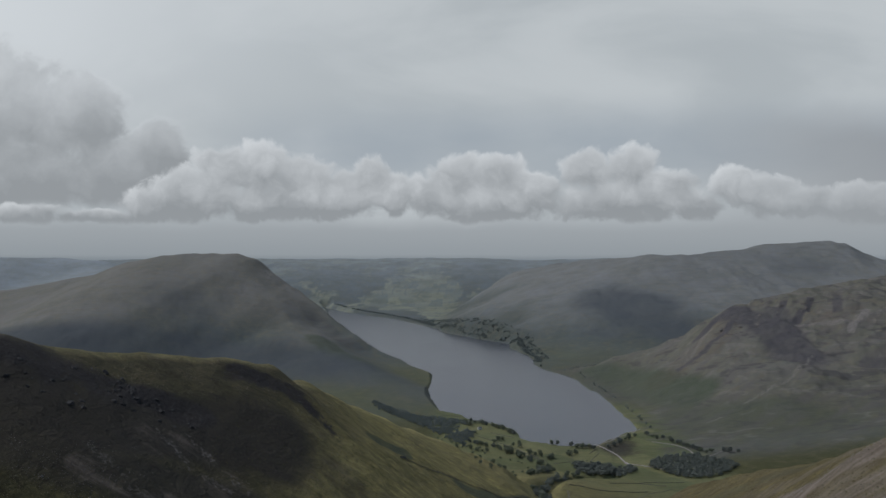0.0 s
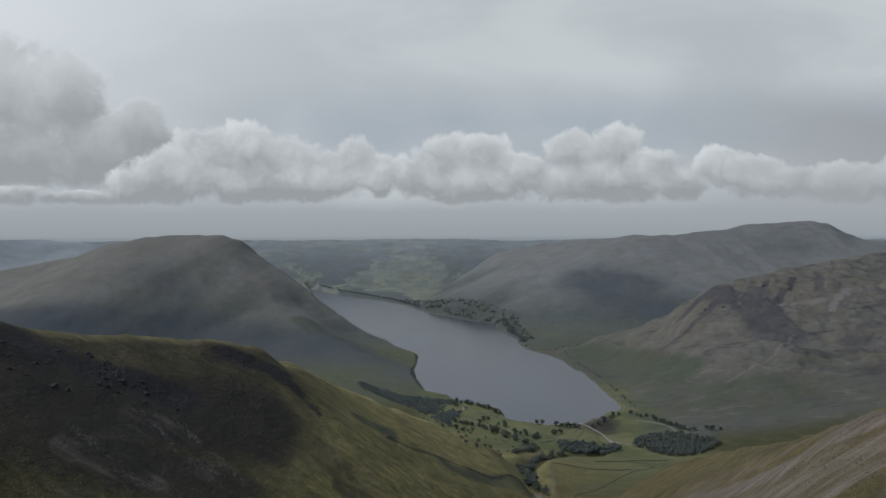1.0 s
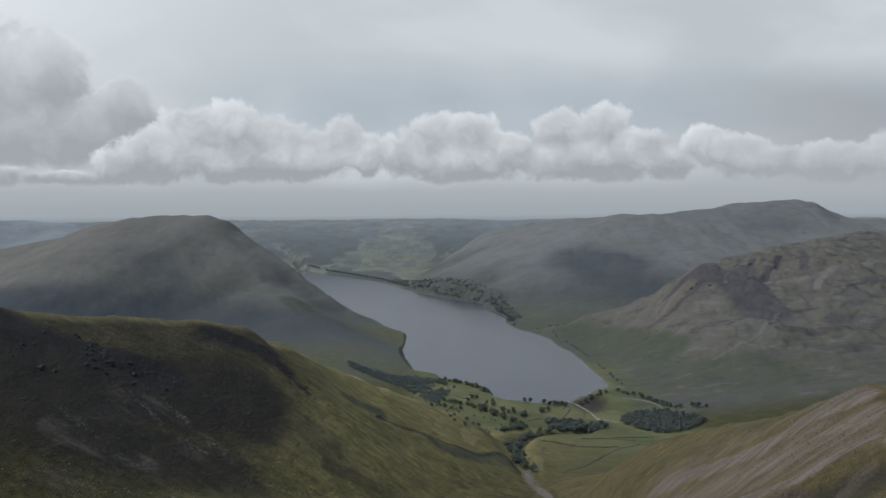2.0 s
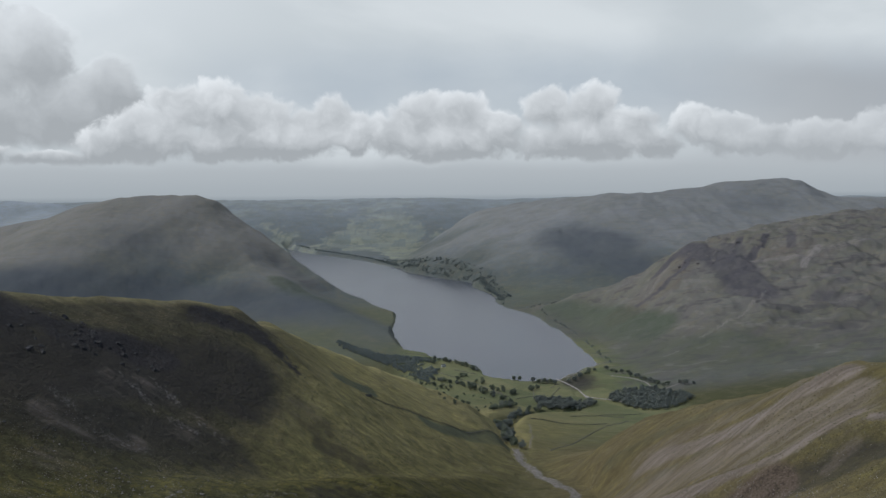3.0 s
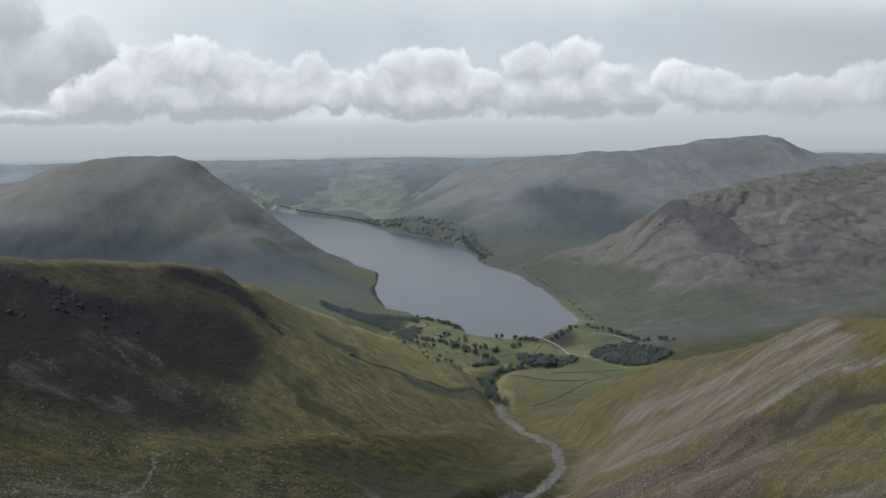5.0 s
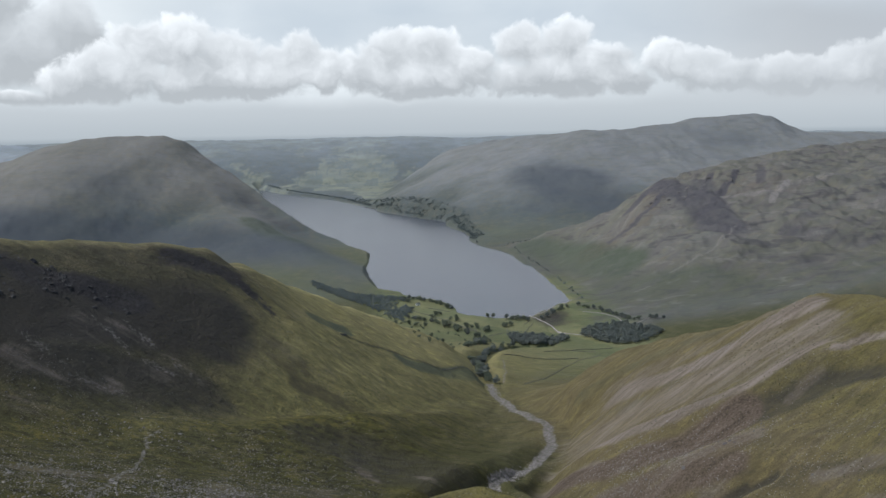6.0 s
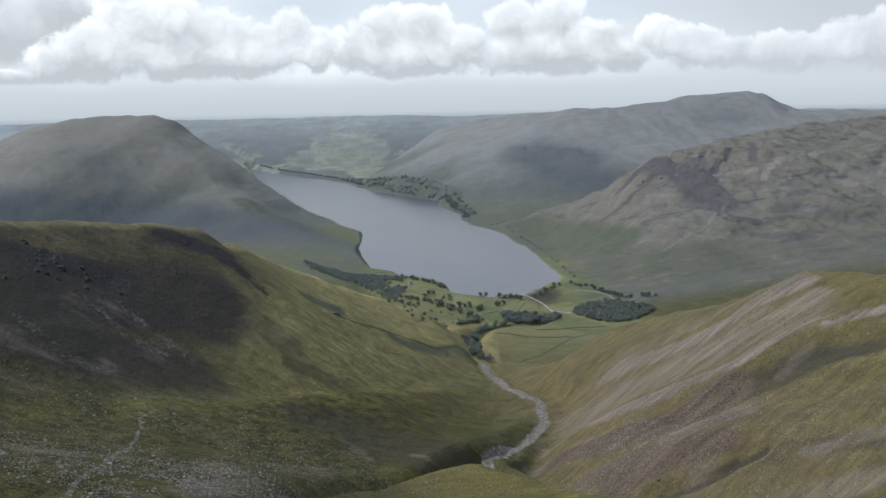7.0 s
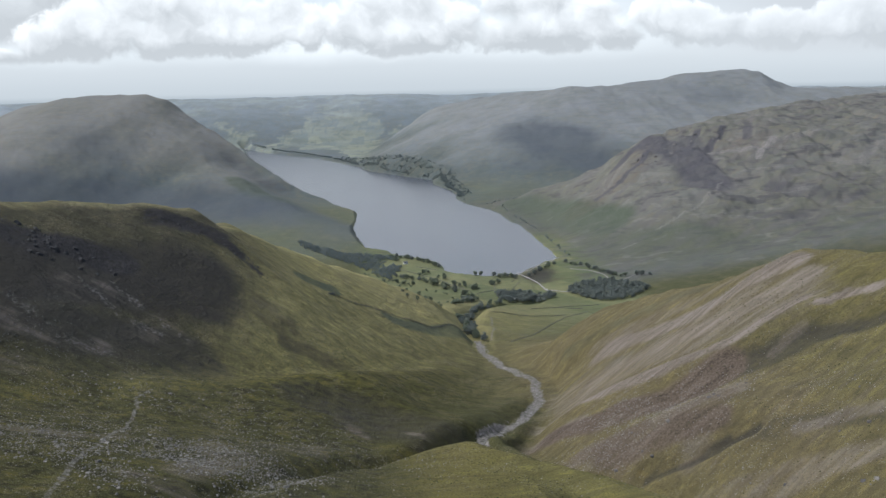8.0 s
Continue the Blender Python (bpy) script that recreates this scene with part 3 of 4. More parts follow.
brown = on["near_slope"] * most(band([(132, 276), (107, 283), (86, 290), (66, 312)], 11, 31) * 1.15, band([(125, 258), (102, 263), (82, 272)], 10, 37) * .62, band([(118, 246), (105, 252), (91, 258), (81, 265)], 6.5, 33) * .95, band([(100, 270), (80, 276), (66, 286)], 7, 35) * .85,
                                blob(X, Y, 92, 264, 18, 10, 10, 36, .7, 10) * .7)
brown += on["craggy_fell"] * most(band([(465, 1320), (425, 1262), (375, 1245), (340, 1235)], 58, 38) * .42, blob(X, Y, 620, 1300, 110, 60, 0, 39) * .42)
# cloud shade painted as dark patches on the far, middle and steep fells
cloud_shade = (on["far_fell"] + on["middle_fell"]) * most(blob(X, Y, 470, 2020, 135, 200, 12, 41, .6, 200) * 1.45, blob(X, Y, 400, 1870, 80, 70, 0, 42) * .6, blob(X, Y, 1050, 2400, 150, 90, 0, 45) * .5)
cloud_shade += on["steep_fell"] * most(band([(-900, 1340), (-606, 1360), (-466, 1390), (-330, 1380), (-190, 1290), (-110, 1190)], 190, 43) * 1.1, blob(X, Y, -525, 1640, 80, 70, 0, 44) * .5)
# shade painted on slope, spur and moor; real heath at the lake head
heath_shade = on["near_slope"] * most(band([(180, 247), (165, 267), (146, 272), (130, 273)], 9, 66) * 1.1, band([(148, 200), (136, 217), (126, 227)], 6, 67) * .8,
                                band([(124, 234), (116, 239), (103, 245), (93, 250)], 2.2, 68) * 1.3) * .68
heath_shade += on["near_spur"] * most(band([(-260, 345), (-158, 350), (-132, 374), (-108, 384), (-80, 390)], 32, 46), band([(-200, 300), (-142, 312), (-117, 327), (-95, 343), (-80, 352)], 20, 47) * .9,
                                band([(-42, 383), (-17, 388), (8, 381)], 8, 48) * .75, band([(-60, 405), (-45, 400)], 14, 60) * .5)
heath_shade += (on["moor"] + on["ground"] * (X < 40)) * most(band([(-24, 321), (8, 318), (33, 305)], 22, 49) * .6, band([(-8, 300), (14, 290), (30, 285)], 12, 50) * .6) * (Y < 420)
heath_shade += on["near_spur"] * most(band([(-22, 472), (-6, 481), (15, 494), (38, 507), (69, 542)], 2.2, 61) * .9, band([(-20, 464), (4, 476), (30, 492)], 1.5, 62) * .7, band([(-30, 440), (0, 455), (34, 480)], 1.6, 63) * .6, band([(-5, 430), (30, 452), (60, 470)], 1.8, 64) * .5) * .7
heath_shade += on["ground"] * blob(X, Y, 205, 925, 26, 40, 0, 65, .5)
green = on["near_slope"] * most(band([(145, 330), (123, 355), (93, 388)], 5, 57) * .4, band([(167, 373), (139, 399), (110, 417)], 7, 58) * .45)
green += on["near_spur"] * most(band([(-41, 463), (-32, 476), (-24, 482)], 9, 51) * .85, band([(8, 484), (37, 499), (67, 530)], 8, 52) * .9)
green += on["ground"] * np.maximum(blob(X, Y, 120, 610, 50, 60, 0, 53) * (Y > 480) * .7, smoothstep(235, 262, X) * (1 - smoothstep(1500, 1600, Y)) * .25)
green += on["craggy_fell"] * most(band([(250, 1440), (304, 1272), (332, 1166)], 70, 55) * .95, band([(338, 1086), (423, 1030), (470, 940)], 80, 59) * .75, blob(X, Y, 380, 940, 90, 60, 0, 82) * .7)
green += on["steep_fell"] * band([(-260, 1560), (-150, 1420), (-60, 1270)], 48, 56) * .75
GILL_LINE = [(x, y) for x, y, z in GILLS[0][0] if y > 300]
pale = most(stroke(X, Y, [q for q in GILL_LINE if q[1] < 545], 3.6, 1) * .85, band([(-85, 298), (-88, 290), (-84, 272), (-81, 230), (-78, 200), (-74, 175), (-66, 140)], 1.1, 2) * .6,
            band([(-140, 262), (-112, 276), (-86, 296), (-60, 306), (-20, 318)], 0.9, 3) * .4, band([(84, 538), (94, 584), (101, 644)], 1.6, 4) * .6)
pale = most(pale, *[band(line, 4.0, 6) * .6 for line in ([(399, 1053), (463, 1083), (498, 1111)], [(488, 1104), (537, 1160)], [(336, 1022), (360, 1032)])])
pale = np.maximum(pale, (1 - smoothstep(1, 4, SD)) * (SD > 0) * (Y < 1010) * (X > 150) * .8)
pale = np.maximum(pale, on["near_spur"] * most(band([(-135, 362), (-112, 350), (-90, 349)], 3, 83), band([(-120, 368), (-103, 360), (-83, 354)], 3, 84), band([(-150, 330), (-124, 320), (-105, 323)], 4, 85),
                                               band([(-60, 345), (-48, 338), (-40, 336)], 1.2, 86)) * np.clip(.3 + .8 * fbm(X, Y, 9, 4, 81), 0, .5))
pale = np.maximum(pale, on["craggy_fell"] * most(band([(572, 1268), (639, 1256), (684, 1280)], 14, 87), band([(627, 1231), (690, 1296)], 9, 88) * 1.3, band([(706, 1276), (778, 1316)], 15, 89) * .8,
                                                 band([(736, 1191), (767, 1165), (836, 1244)], 12, 90) * .8, band([(369, 904), (410, 902), (448, 938)], 14, 91) * .8, band([(495, 1045), (560, 1005)], 9, 92) * .8,
                                                 band([(470, 960), (540, 955)], 9, 93) * .75, band([(445, 1340), (400, 1290)], 7, 94) * .8, band([(600, 985), (660, 960)], 11, 95) * .8,
                                                 band([(560, 1120), (640, 1090)], 8, 100) * .7, band([(520, 920), (600, 930)], 9, 101) * .7) * .68)

co = np.stack([X, Y, H], -1).reshape(-1, 3)
na, nr = X.shape
i, j = np.meshgrid(np.arange(na), np.arange(nr - 1), indexing="ij")
i2 = (i + 1) % na
quads = np.stack([i * nr + j, i2 * nr + j, i2 * nr + j + 1, i * nr + j + 1], -1).reshape(-1, 4)
quad_who = WHO.reshape(-1)[quads[:, 0]]
coarse = np.interp(R, [500, 800, 1300], [1, .55, .12])
mottled = (on["moor"] + on["ground"] * (1 - smoothstep(330, 400, Y)) * (1 - smoothstep(-10, 15, X))) * 1.0 + .3 * on["near_spur"] + .35 * on["near_slope"] * smoothstep(330, 270, Y)
COVER = {"craggy": on["craggy_fell"] * (Y > 850) + side * .8 + .18 * on["far_fell"] + .18 * on["middle_fell"] + .15 * on["steep_fell"], "coarse": coarse, "mottled": mottled, "streak": streak, "rock": rock, "crag": crag, "scree": scree, "brown": brown, "heath_shade": heath_shade, "cloud_shade": cloud_shade, "green": green, "pale": pale}


def sheet(name, quads_):
    used, idx = np.unique(quads_, return_inverse=True)
    idx = idx.reshape(-1, 4)
    me = bpy.data.meshes.new(name)
    me.vertices.add(len(used))
    me.vertices.foreach_set("co", co[used].astype(np.float32).ravel())
    me.loops.add(idx.size)
    me.loops.foreach_set("vertex_index", idx.astype(np.int32).ravel())
    me.polygons.add(len(idx))
    me.polygons.foreach_set("loop_start", np.arange(0, idx.size, 4, dtype=np.int32))
    me.update(calc_edges=True)
    me.validate()
    me.shade_smooth()
    me.normals_split_custom_set_from_vertices(normals.reshape(-1, 3)[used].tolist())
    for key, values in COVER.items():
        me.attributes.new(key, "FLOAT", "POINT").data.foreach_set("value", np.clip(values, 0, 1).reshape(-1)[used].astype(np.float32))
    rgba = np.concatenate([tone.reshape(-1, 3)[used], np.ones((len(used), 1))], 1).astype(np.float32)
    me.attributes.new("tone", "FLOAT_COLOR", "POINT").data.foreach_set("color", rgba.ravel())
    me.materials.append(GROUND)
    return new(name, me)


LABELS = {
    "ground": "valley floor of pasture and moor running out to lowland fields",
    "steep_fell": "flat-topped grassy fell with scree slopes falling into the lake",
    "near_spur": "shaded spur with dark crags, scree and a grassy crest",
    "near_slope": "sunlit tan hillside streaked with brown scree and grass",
    "craggy_fell": "rocky fell with grey crags, pale scree and green foot",
    "far_fell": "long grassy ridge with a rounded summit, paled by painted haze",
    "middle_fell": "shoulder darkened with painted cloud shade, sloping to the lake shore",
    "moor": "olive-green moor shelf strewn with pale stones",
    "distant_fell": "distant range of low rounded hills, blue-grey from painted haze",
}
HILLS = {}
for k, name in enumerate(KIND):
    ob = sheet(name, quads[quad_who == k])
    HILLS[name] = ob
    if name == "ground":
        tagged(ob, LABELS[name], "ground", kind="structure")
    else:
        tagged(ob, LABELS[name], "hill")
me = bpy.data.meshes.new("water")
me.from_pydata([(-700, 850, 0), (400, 850, 0), (400, 3250, 0), (-700, 3250, 0)], [], [(0, 1, 2, 3)])
me.materials.append(WATER)
tagged(new("water", me), "calm slate-grey lake reflecting the cloudy sky", "lake", kind="structure")


def height_at(x, y):
    return float(heights(np.array([float(x)]), np.array([float(y)]))[0][0])


# ---- sky ----
# clouds: across, up, half width, half height, in hundreds of pixels of the camera's first view
CUMULUS = [(3.95, 1.55, .55, .42), (4.6, 1.4, .85, .58), (5.4, 1.2, .8, .55), (3.4, 1.0, .9, .5), (6.0, 1.0, .8, .5), (6.5, 1.35, .42, .36), (6.95, 1.05, .45, .42), (4.9, .8, 1.7, .38),
           (2.8, .8, .7, .32), (.5, .62, .8, .2), (1.7, .58, .8, .18),
           (7.45, 1.0, .5, .36), (8.15, 1.3, .6, .45), (8.9, 1.28, .6, .4), (9.5, 1.05, .55, .42), (8.5, .8, 1.4, .38),
           (10.4, 1.4, .5, .44), (11.2, 1.45, .55, .46), (11.85, 1.1, .55, .42), (10.9, .85, 1.2, .46), (12.3, .8, .5, .36),
           (13.0, 1.1, .48, .34), (13.5, .92, .7, .36), (14.3, .8, .8, .32), (15.4, .85, .9, .42), (17.2, 1.0, 1.3, .6), (19.8, 1.0, 1.6, .7)]
LOOMING = [(.5, 1.35, 1.7, .72), (1.9, 1.3, 1.15, .7), (2.75, 1.6, .62, .72), (-.2, 2.5, 1.7, 1.1), (1.2, 2.3, 1.1, .8), (-2.6, 1.8, 2.2, 1.4)]


def sky_material():
    m = bpy.data.materials.new("cloudy_sky")
    m.use_nodes = True
    nt = m.node_tree
    nt.nodes.clear()
    n = Nodes(nt)
    xyz = n.add("ShaderNodeSeparateXYZ", n.add("ShaderNodeTexCoord").outputs["Object"])
    u = n.math("MULTIPLY_ADD", n.math("DIVIDE", xyz.outputs[0], xyz.outputs[1]), 14.13, 7.84)
    w = n.math("MULTIPLY", n.math("DIVIDE", n.math("SUBTRACT", xyz.outputs[2], EYE), xyz.outputs[1]), 14.13)
    p = n.add("ShaderNodeCombineXYZ", u, w, 0.0).outputs[0]

    def stir(q, scale, amount):
        swirl = n.add("ShaderNodeTexNoise", q, None, scale, 3.0).outputs[1]
        return n.vec("ADD", q, n.vec("MULTIPLY", n.vec("SUBTRACT", swirl, (.5, .5, .5)), (amount, amount * .8, 0)))

    bent = stir(stir(p, 1.1, .55), 3.4, .2)
    bx = n.add("ShaderNodeSeparateXYZ", bent)
    bu, bw = bx.outputs[0], bx.outputs[1]
    puffs = n.add("ShaderNodeTexVoronoi")
    puffs.feature = "SMOOTH_F1"
    for key, val in (("Vector", bent), ("Scale", 2.6), ("Detail", 3.0), ("Roughness", 0.55), ("Smoothness", 0.6)):
        n.put(puffs.inputs[key], val)
    puff = n.math("SUBTRACT", 0.85, puffs.outputs["Distance"])
    billow = n.noise(bent, 1.5, 6, 0.55)
    wisp = n.noise(stir(p, .8, .9), 1.0, 7, 0.58)

    def heap(clouds):
        """Fullness of a bank of round clouds, and how far each place in it turns up to the light."""
        full, turned, weight = None, None, None
        for cu, cw, ru, rw in clouds:
            a, b = n.math("DIVIDE", n.math("SUBTRACT", bu, cu), ru), n.math("DIVIDE", n.math("SUBTRACT", bw, cw), rw)
            d = n.math("SUBTRACT", 1.0, n.math("ADD", n.math("MULTIPLY", a, a), n.math("MULTIPLY", b, b)))
            k = n.math("MAXIMUM", n.math("ADD", d, 0.35), 0.0)
            k = n.math("MULTIPLY", k, k)
            side = n.math("MULTIPLY", k, n.math("SUBTRACT", n.math("MULTIPLY", b, 0.85), n.math("MULTIPLY", a, 0.3)))
            full = d if full is None else n.math("SMOOTH_MAX", full, d, 0.35)
            turned = side if turned is None else n.math("ADD", turned, side)
            weight = k if weight is None else n.math("ADD", weight, k)
        return full, n.math("DIVIDE", turned, n.math("ADD", weight, 0.02))

    # veil of high cloud, with a thinner bluish gap
    veil = n.noise(n.spread(p, 0.22, 0.5, 1), 1.0, 6, 0.5, 0.4)
    soft = n.noise(n.spread(p, 0.5, 0.8, 1), 1.0, 4, 0.5)
    high = n.mix(n.step(0.35, 0.65, veil), (.6, .632, .642), (.73, .755, .757))
    gap = n.math("MULTIPLY", n.math("MULTIPLY", n.step(0.9, 1.7, w), n.step(2.9, 1.9, w)), n.step(3.0, 6.0, u))
    high = n.mix(n.math("MULTIPLY", gap, n.math("MULTIPLY_ADD", soft, 1.0, 0.2)), high, (.48, .53, .575))
    glow = n.math("MULTIPLY", n.step(8.5, -1.0, u), n.step(1.0, 4.2, w))
    high = n.mix(n.math("MULTIPLY", glow, 0.85), high, (.93, .95, .955))
    dull = n.math("MULTIPLY", n.step(11.0, 16.0, u), n.step(3.2, 2.2, n.math("ADD", w, n.math("MULTIPLY", soft, 0.8))))
    high = n.mix(n.math("MULTIPLY", dull, 0.8), high, (.42, .433, .445))
    # the looming bank on the sun's side, soft-edged and thick
    loom, loom_up = heap(LOOMING)
    loom_body = n.math("ADD", loom, n.math("ADD", n.math("MULTIPLY_ADD", wisp, 2.2, -0.8), n.math("MULTIPLY", puff, 0.25)))
    loom_cover = n.math("MULTIPLY", n.step(-0.1, 0.75, loom_body), n.step(0.62, 0.9, n.math("ADD", w, n.math("MULTIPLY_ADD", billow, 0.3, -0.15))))
    loom_lit = n.math("ADD", n.math("MULTIPLY_ADD", loom_up, 0.45, 0.12), n.math("MULTIPLY_ADD", billow, 0.8, -0.4))
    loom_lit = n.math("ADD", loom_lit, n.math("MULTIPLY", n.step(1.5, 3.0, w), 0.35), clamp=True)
    loom_edge = n.math("MULTIPLY", n.step(0.55, 0.0, loom_body), n.step(1.3, 2.2, w))
    loom_lit = n.math("ADD", loom_lit, n.math("MULTIPLY", loom_edge, 0.5), clamp=True)
    colour = n.mix(n.math("MULTIPLY", loom_cover, 0.9), high, n.mix(loom_lit, (.4, .414, .422), (.84, .855, .86)))
    # heaped clouds along the coast
    full, up = heap(CUMULUS)
    body = n.math("ADD", full, n.math("ADD", n.math("MULTIPLY_ADD", billow, 1.3, -0.2), n.math("MULTIPLY_ADD", puff, 0.8, -0.2)))
    foot = n.step(0.38, 0.54, n.math("ADD", w, n.math("MULTIPLY_ADD", billow, 0.22, -0.11)))
    cover = n.math("MULTIPLY", n.step(-0.1, 0.65, body), foot)
    lit = n.math("ADD", n.math("MULTIPLY_ADD", up, 0.42, 0.47), n.math("ADD", n.math("MULTIPLY_ADD", billow, 1.0, -0.5), n.math("MULTIPLY_ADD", puff, 0.3, -0.12)))
    rim = n.math("MULTIPLY", n.step(0.95, 0.2, body), n.step(-0.1, 0.4, up))
    lit = n.math("ADD", lit, n.math("MULTIPLY", rim, 0.35))
    lit = n.math("SUBTRACT", lit, n.math("MULTIPLY", n.step(0.95, 0.45, w), 0.34), clamp=True)
    colour = n.mix(n.math("MULTIPLY", cover, n.math("MULTIPLY_ADD", n.step(12.5, 15.0, u), -0.4, 0.97)), colour, n.mix(lit, (.41, .425, .433), (.89, .9, .9)))
    # pale air between the clouds and the horizon, and the far coast below it
    hang = n.math("ADD", w, n.math("MULTIPLY_ADD", soft, 0.3, -0.15))
    air = n.math("MULTIPLY", n.step(0.75, 0.3, hang), n.math("SUBTRACT", 1.0, n.math("MULTIPLY", cover, 0.85)))
    air = n.math("MAXIMUM", air, n.step(0.42, 0.25, hang))
    colour = n.mix(air, colour, n.mix(n.step(-0.2, 0.5, w), (.41, .44, .458), (.49, .513, .524)))
    colour = n.mix(n.step(-0.06, -0.2, w), colour, (.31, .345, .37))
    em = n.add("ShaderNodeEmission", colour, 1.0)
    n.add("ShaderNodeOutputMaterial", em.outputs[0])
    return m


def backdrop():
    rows_, cols = 40, 100
    vs, fs = [], []
    for a in range(cols + 1):
        az = radians(-58 + 116 * a / cols)
        for b in range(rows_ + 1):
            el = -3.6 + 21.8 * b / rows_
            r = 4945 * math.cos(radians(el))
            vs.append((r * math.sin(az), r * math.cos(az), EYE + 4945 * math.sin(radians(el))))
    for a in range(cols):
        for b in range(rows_):
            k = a * (rows_ + 1) + b
            fs.append((k, k + 1, k + rows_ + 2, k + rows_ + 1))
    me = bpy.data.meshes.new("backdrop")
    me.from_pydata(vs, [], fs)
    me.materials.append(sky_material())
    return tagged(new("backdrop", me), "overcast sky with heaped white clouds above a hazy horizon", "sky", kind="structure")


backdrop()


# ---- helpers for things ----
def part(name, data, mat, parent, label=""):
    """Links (vertices, faces) as one mesh under a thing."""
    vs, fs = data
    me = bpy.data.meshes.new(name)
    me.from_pydata([tuple(v) for v in vs], [], fs)
    me.materials.append(mat)
    ob = new(name, me)
    ob.parent = parent
    return tagged(ob, label) if label else ob


def joined(chunks):
    vs, fs, k = [], [], 0
    for v, f in chunks:
        vs.extend(tuple(q) for q in v)
        fs.extend(tuple(a + k for a in face) for face in f)
        k += len(v)
    return vs, fs


def box(x0, y0, z0, x1, y1, z1):
    v = [(x, y, z) for z in (z0, z1) for x, y in ((x0, y0), (x1, y0), (x1, y1), (x0, y1))]
    return v, [(3, 2, 1, 0), (4, 5, 6, 7), (0, 1, 5, 4), (1, 2, 6, 5), (2, 3, 7, 6), (3, 0, 4, 7)]


def rod(a, b, r0, r1, n=6):
    a, b = Vector(a), Vector(b)
    q = (b - a).to_track_quat("Z", "Y").to_matrix()
    v = []
    for c, r in ((a, r0), (b, r1)):
        v += [tuple(c + q @ Vector((r * math.cos(6.2832 * k / n), r * math.sin(6.2832 * k / n), 0))) for k in range(n)]
    return v, [(k, (k + 1) % n, n + (k + 1) % n, n + k) for k in range(n)] + [tuple(range(n - 1, -1, -1)), tuple(range(n, 2 * n))]


OCTA_F = [(0, 2, 4), (2, 1, 4), (1, 3, 4), (3, 0, 4), (2, 0, 5), (1, 2, 5), (3, 1, 5), (0, 3, 5)]
OCTA = np.array([(1, 0, 0), (-1, 0, 0), (0, 1, 0), (0, -1, 0), (0, 0, 1), (0, 0, -1)], float)


def clump(rng, c, r):
    """An uneven tuft of leaves."""
    v = OCTA * r * rng.uniform(0.6, 1.25, (6, 1))
    a = rng.uniform(0, 6.28)
    v = v @ np.array([[math.cos(a), -math.sin(a), 0], [math.sin(a), math.cos(a), .3], [0, -.3, .8]])
    return v + np.array(c), OCTA_F


def crown(rng, h, wide, n):
    """Leaf tufts in an uneven crown with gaps."""
    out = []
    lobes = [(rng.uniform(-.45, .45) * wide, rng.uniform(-.45, .45) * wide, h * rng.uniform(.45, .8), wide * rng.uniform(.4, .65)) for _ in range(6)]
    for k in range(n):
        lx, ly, lz, lr = lobes[k % 6]
        d = rng.normal(size=3)
        d *= lr * rng.uniform(.55, 1.0) / np.linalg.norm(d)
        out.append(clump(rng, (lx + d[0], ly + d[1], max(lz + d[2] * .9, h * .2)), wide * rng.uniform(.12, .22)))
    return joined(out)


def inside(poly, x, y):
    hit = False
    for (x0, y0), (x1, y1) in zip(poly, poly[1:] + poly[:1]):
        if (y0 > y) != (y1 > y) and x < (x1 - x0) * (y - y0) / (y1 - y0) + x0:
            hit = not hit
    return hit


def scatter(poly, step, rng):
    """Uneven places in a patch, about step apart."""
    xs, ys = [q[0] for q in poly], [q[1] for q in poly]
    out = []
    y = min(ys)
    while y < max(ys):
        x = min(xs) + rng.uniform(0, step)
        while x < max(xs):
            px, py = x + rng.uniform(-.4, .4) * step, y + rng.uniform(-.4, .4) * step
            if inside(poly, px, py):
                out.append((px, py))
            x += step
        y += step
    return out


def along(line, step, side, rng):
    """Uneven places along a line."""
    out = []
    for (x0, y0), (x1, y1) in zip(line, line[1:]):
        n = max(1, int(math.hypot(x1 - x0, y1 - y0) / step))
        out += [(x0 + (x1 - x0) * k / n + rng.uniform(-side, side), y0 + (y1 - y0) * k / n + rng.uniform(-side, side)) for k in range(n)]
    return out


# ---- trees ----
def tree(rng, h, wide, leaf, label, n=84):
    root = tagged(new("tree"), label, "tree")
    limbs = [rod((0, 0, 0), (0, 0, h * .5), h * .05, h * .03)]
    for k in range(5):
        a = k * 1.26 + rng.uniform(-.3, .3)
        limbs.append(rod((0, 0, h * (.22 + .05 * k)), (math.cos(a) * wide * .5, math.sin(a) * wide * .5, h * (.5 + .07 * k)), h * .022, h * .008, 5))
    part("trunk", joined(limbs), BARK, root)
    part("crown", crown(rng, h, wide, n), leaf, root)
    return root


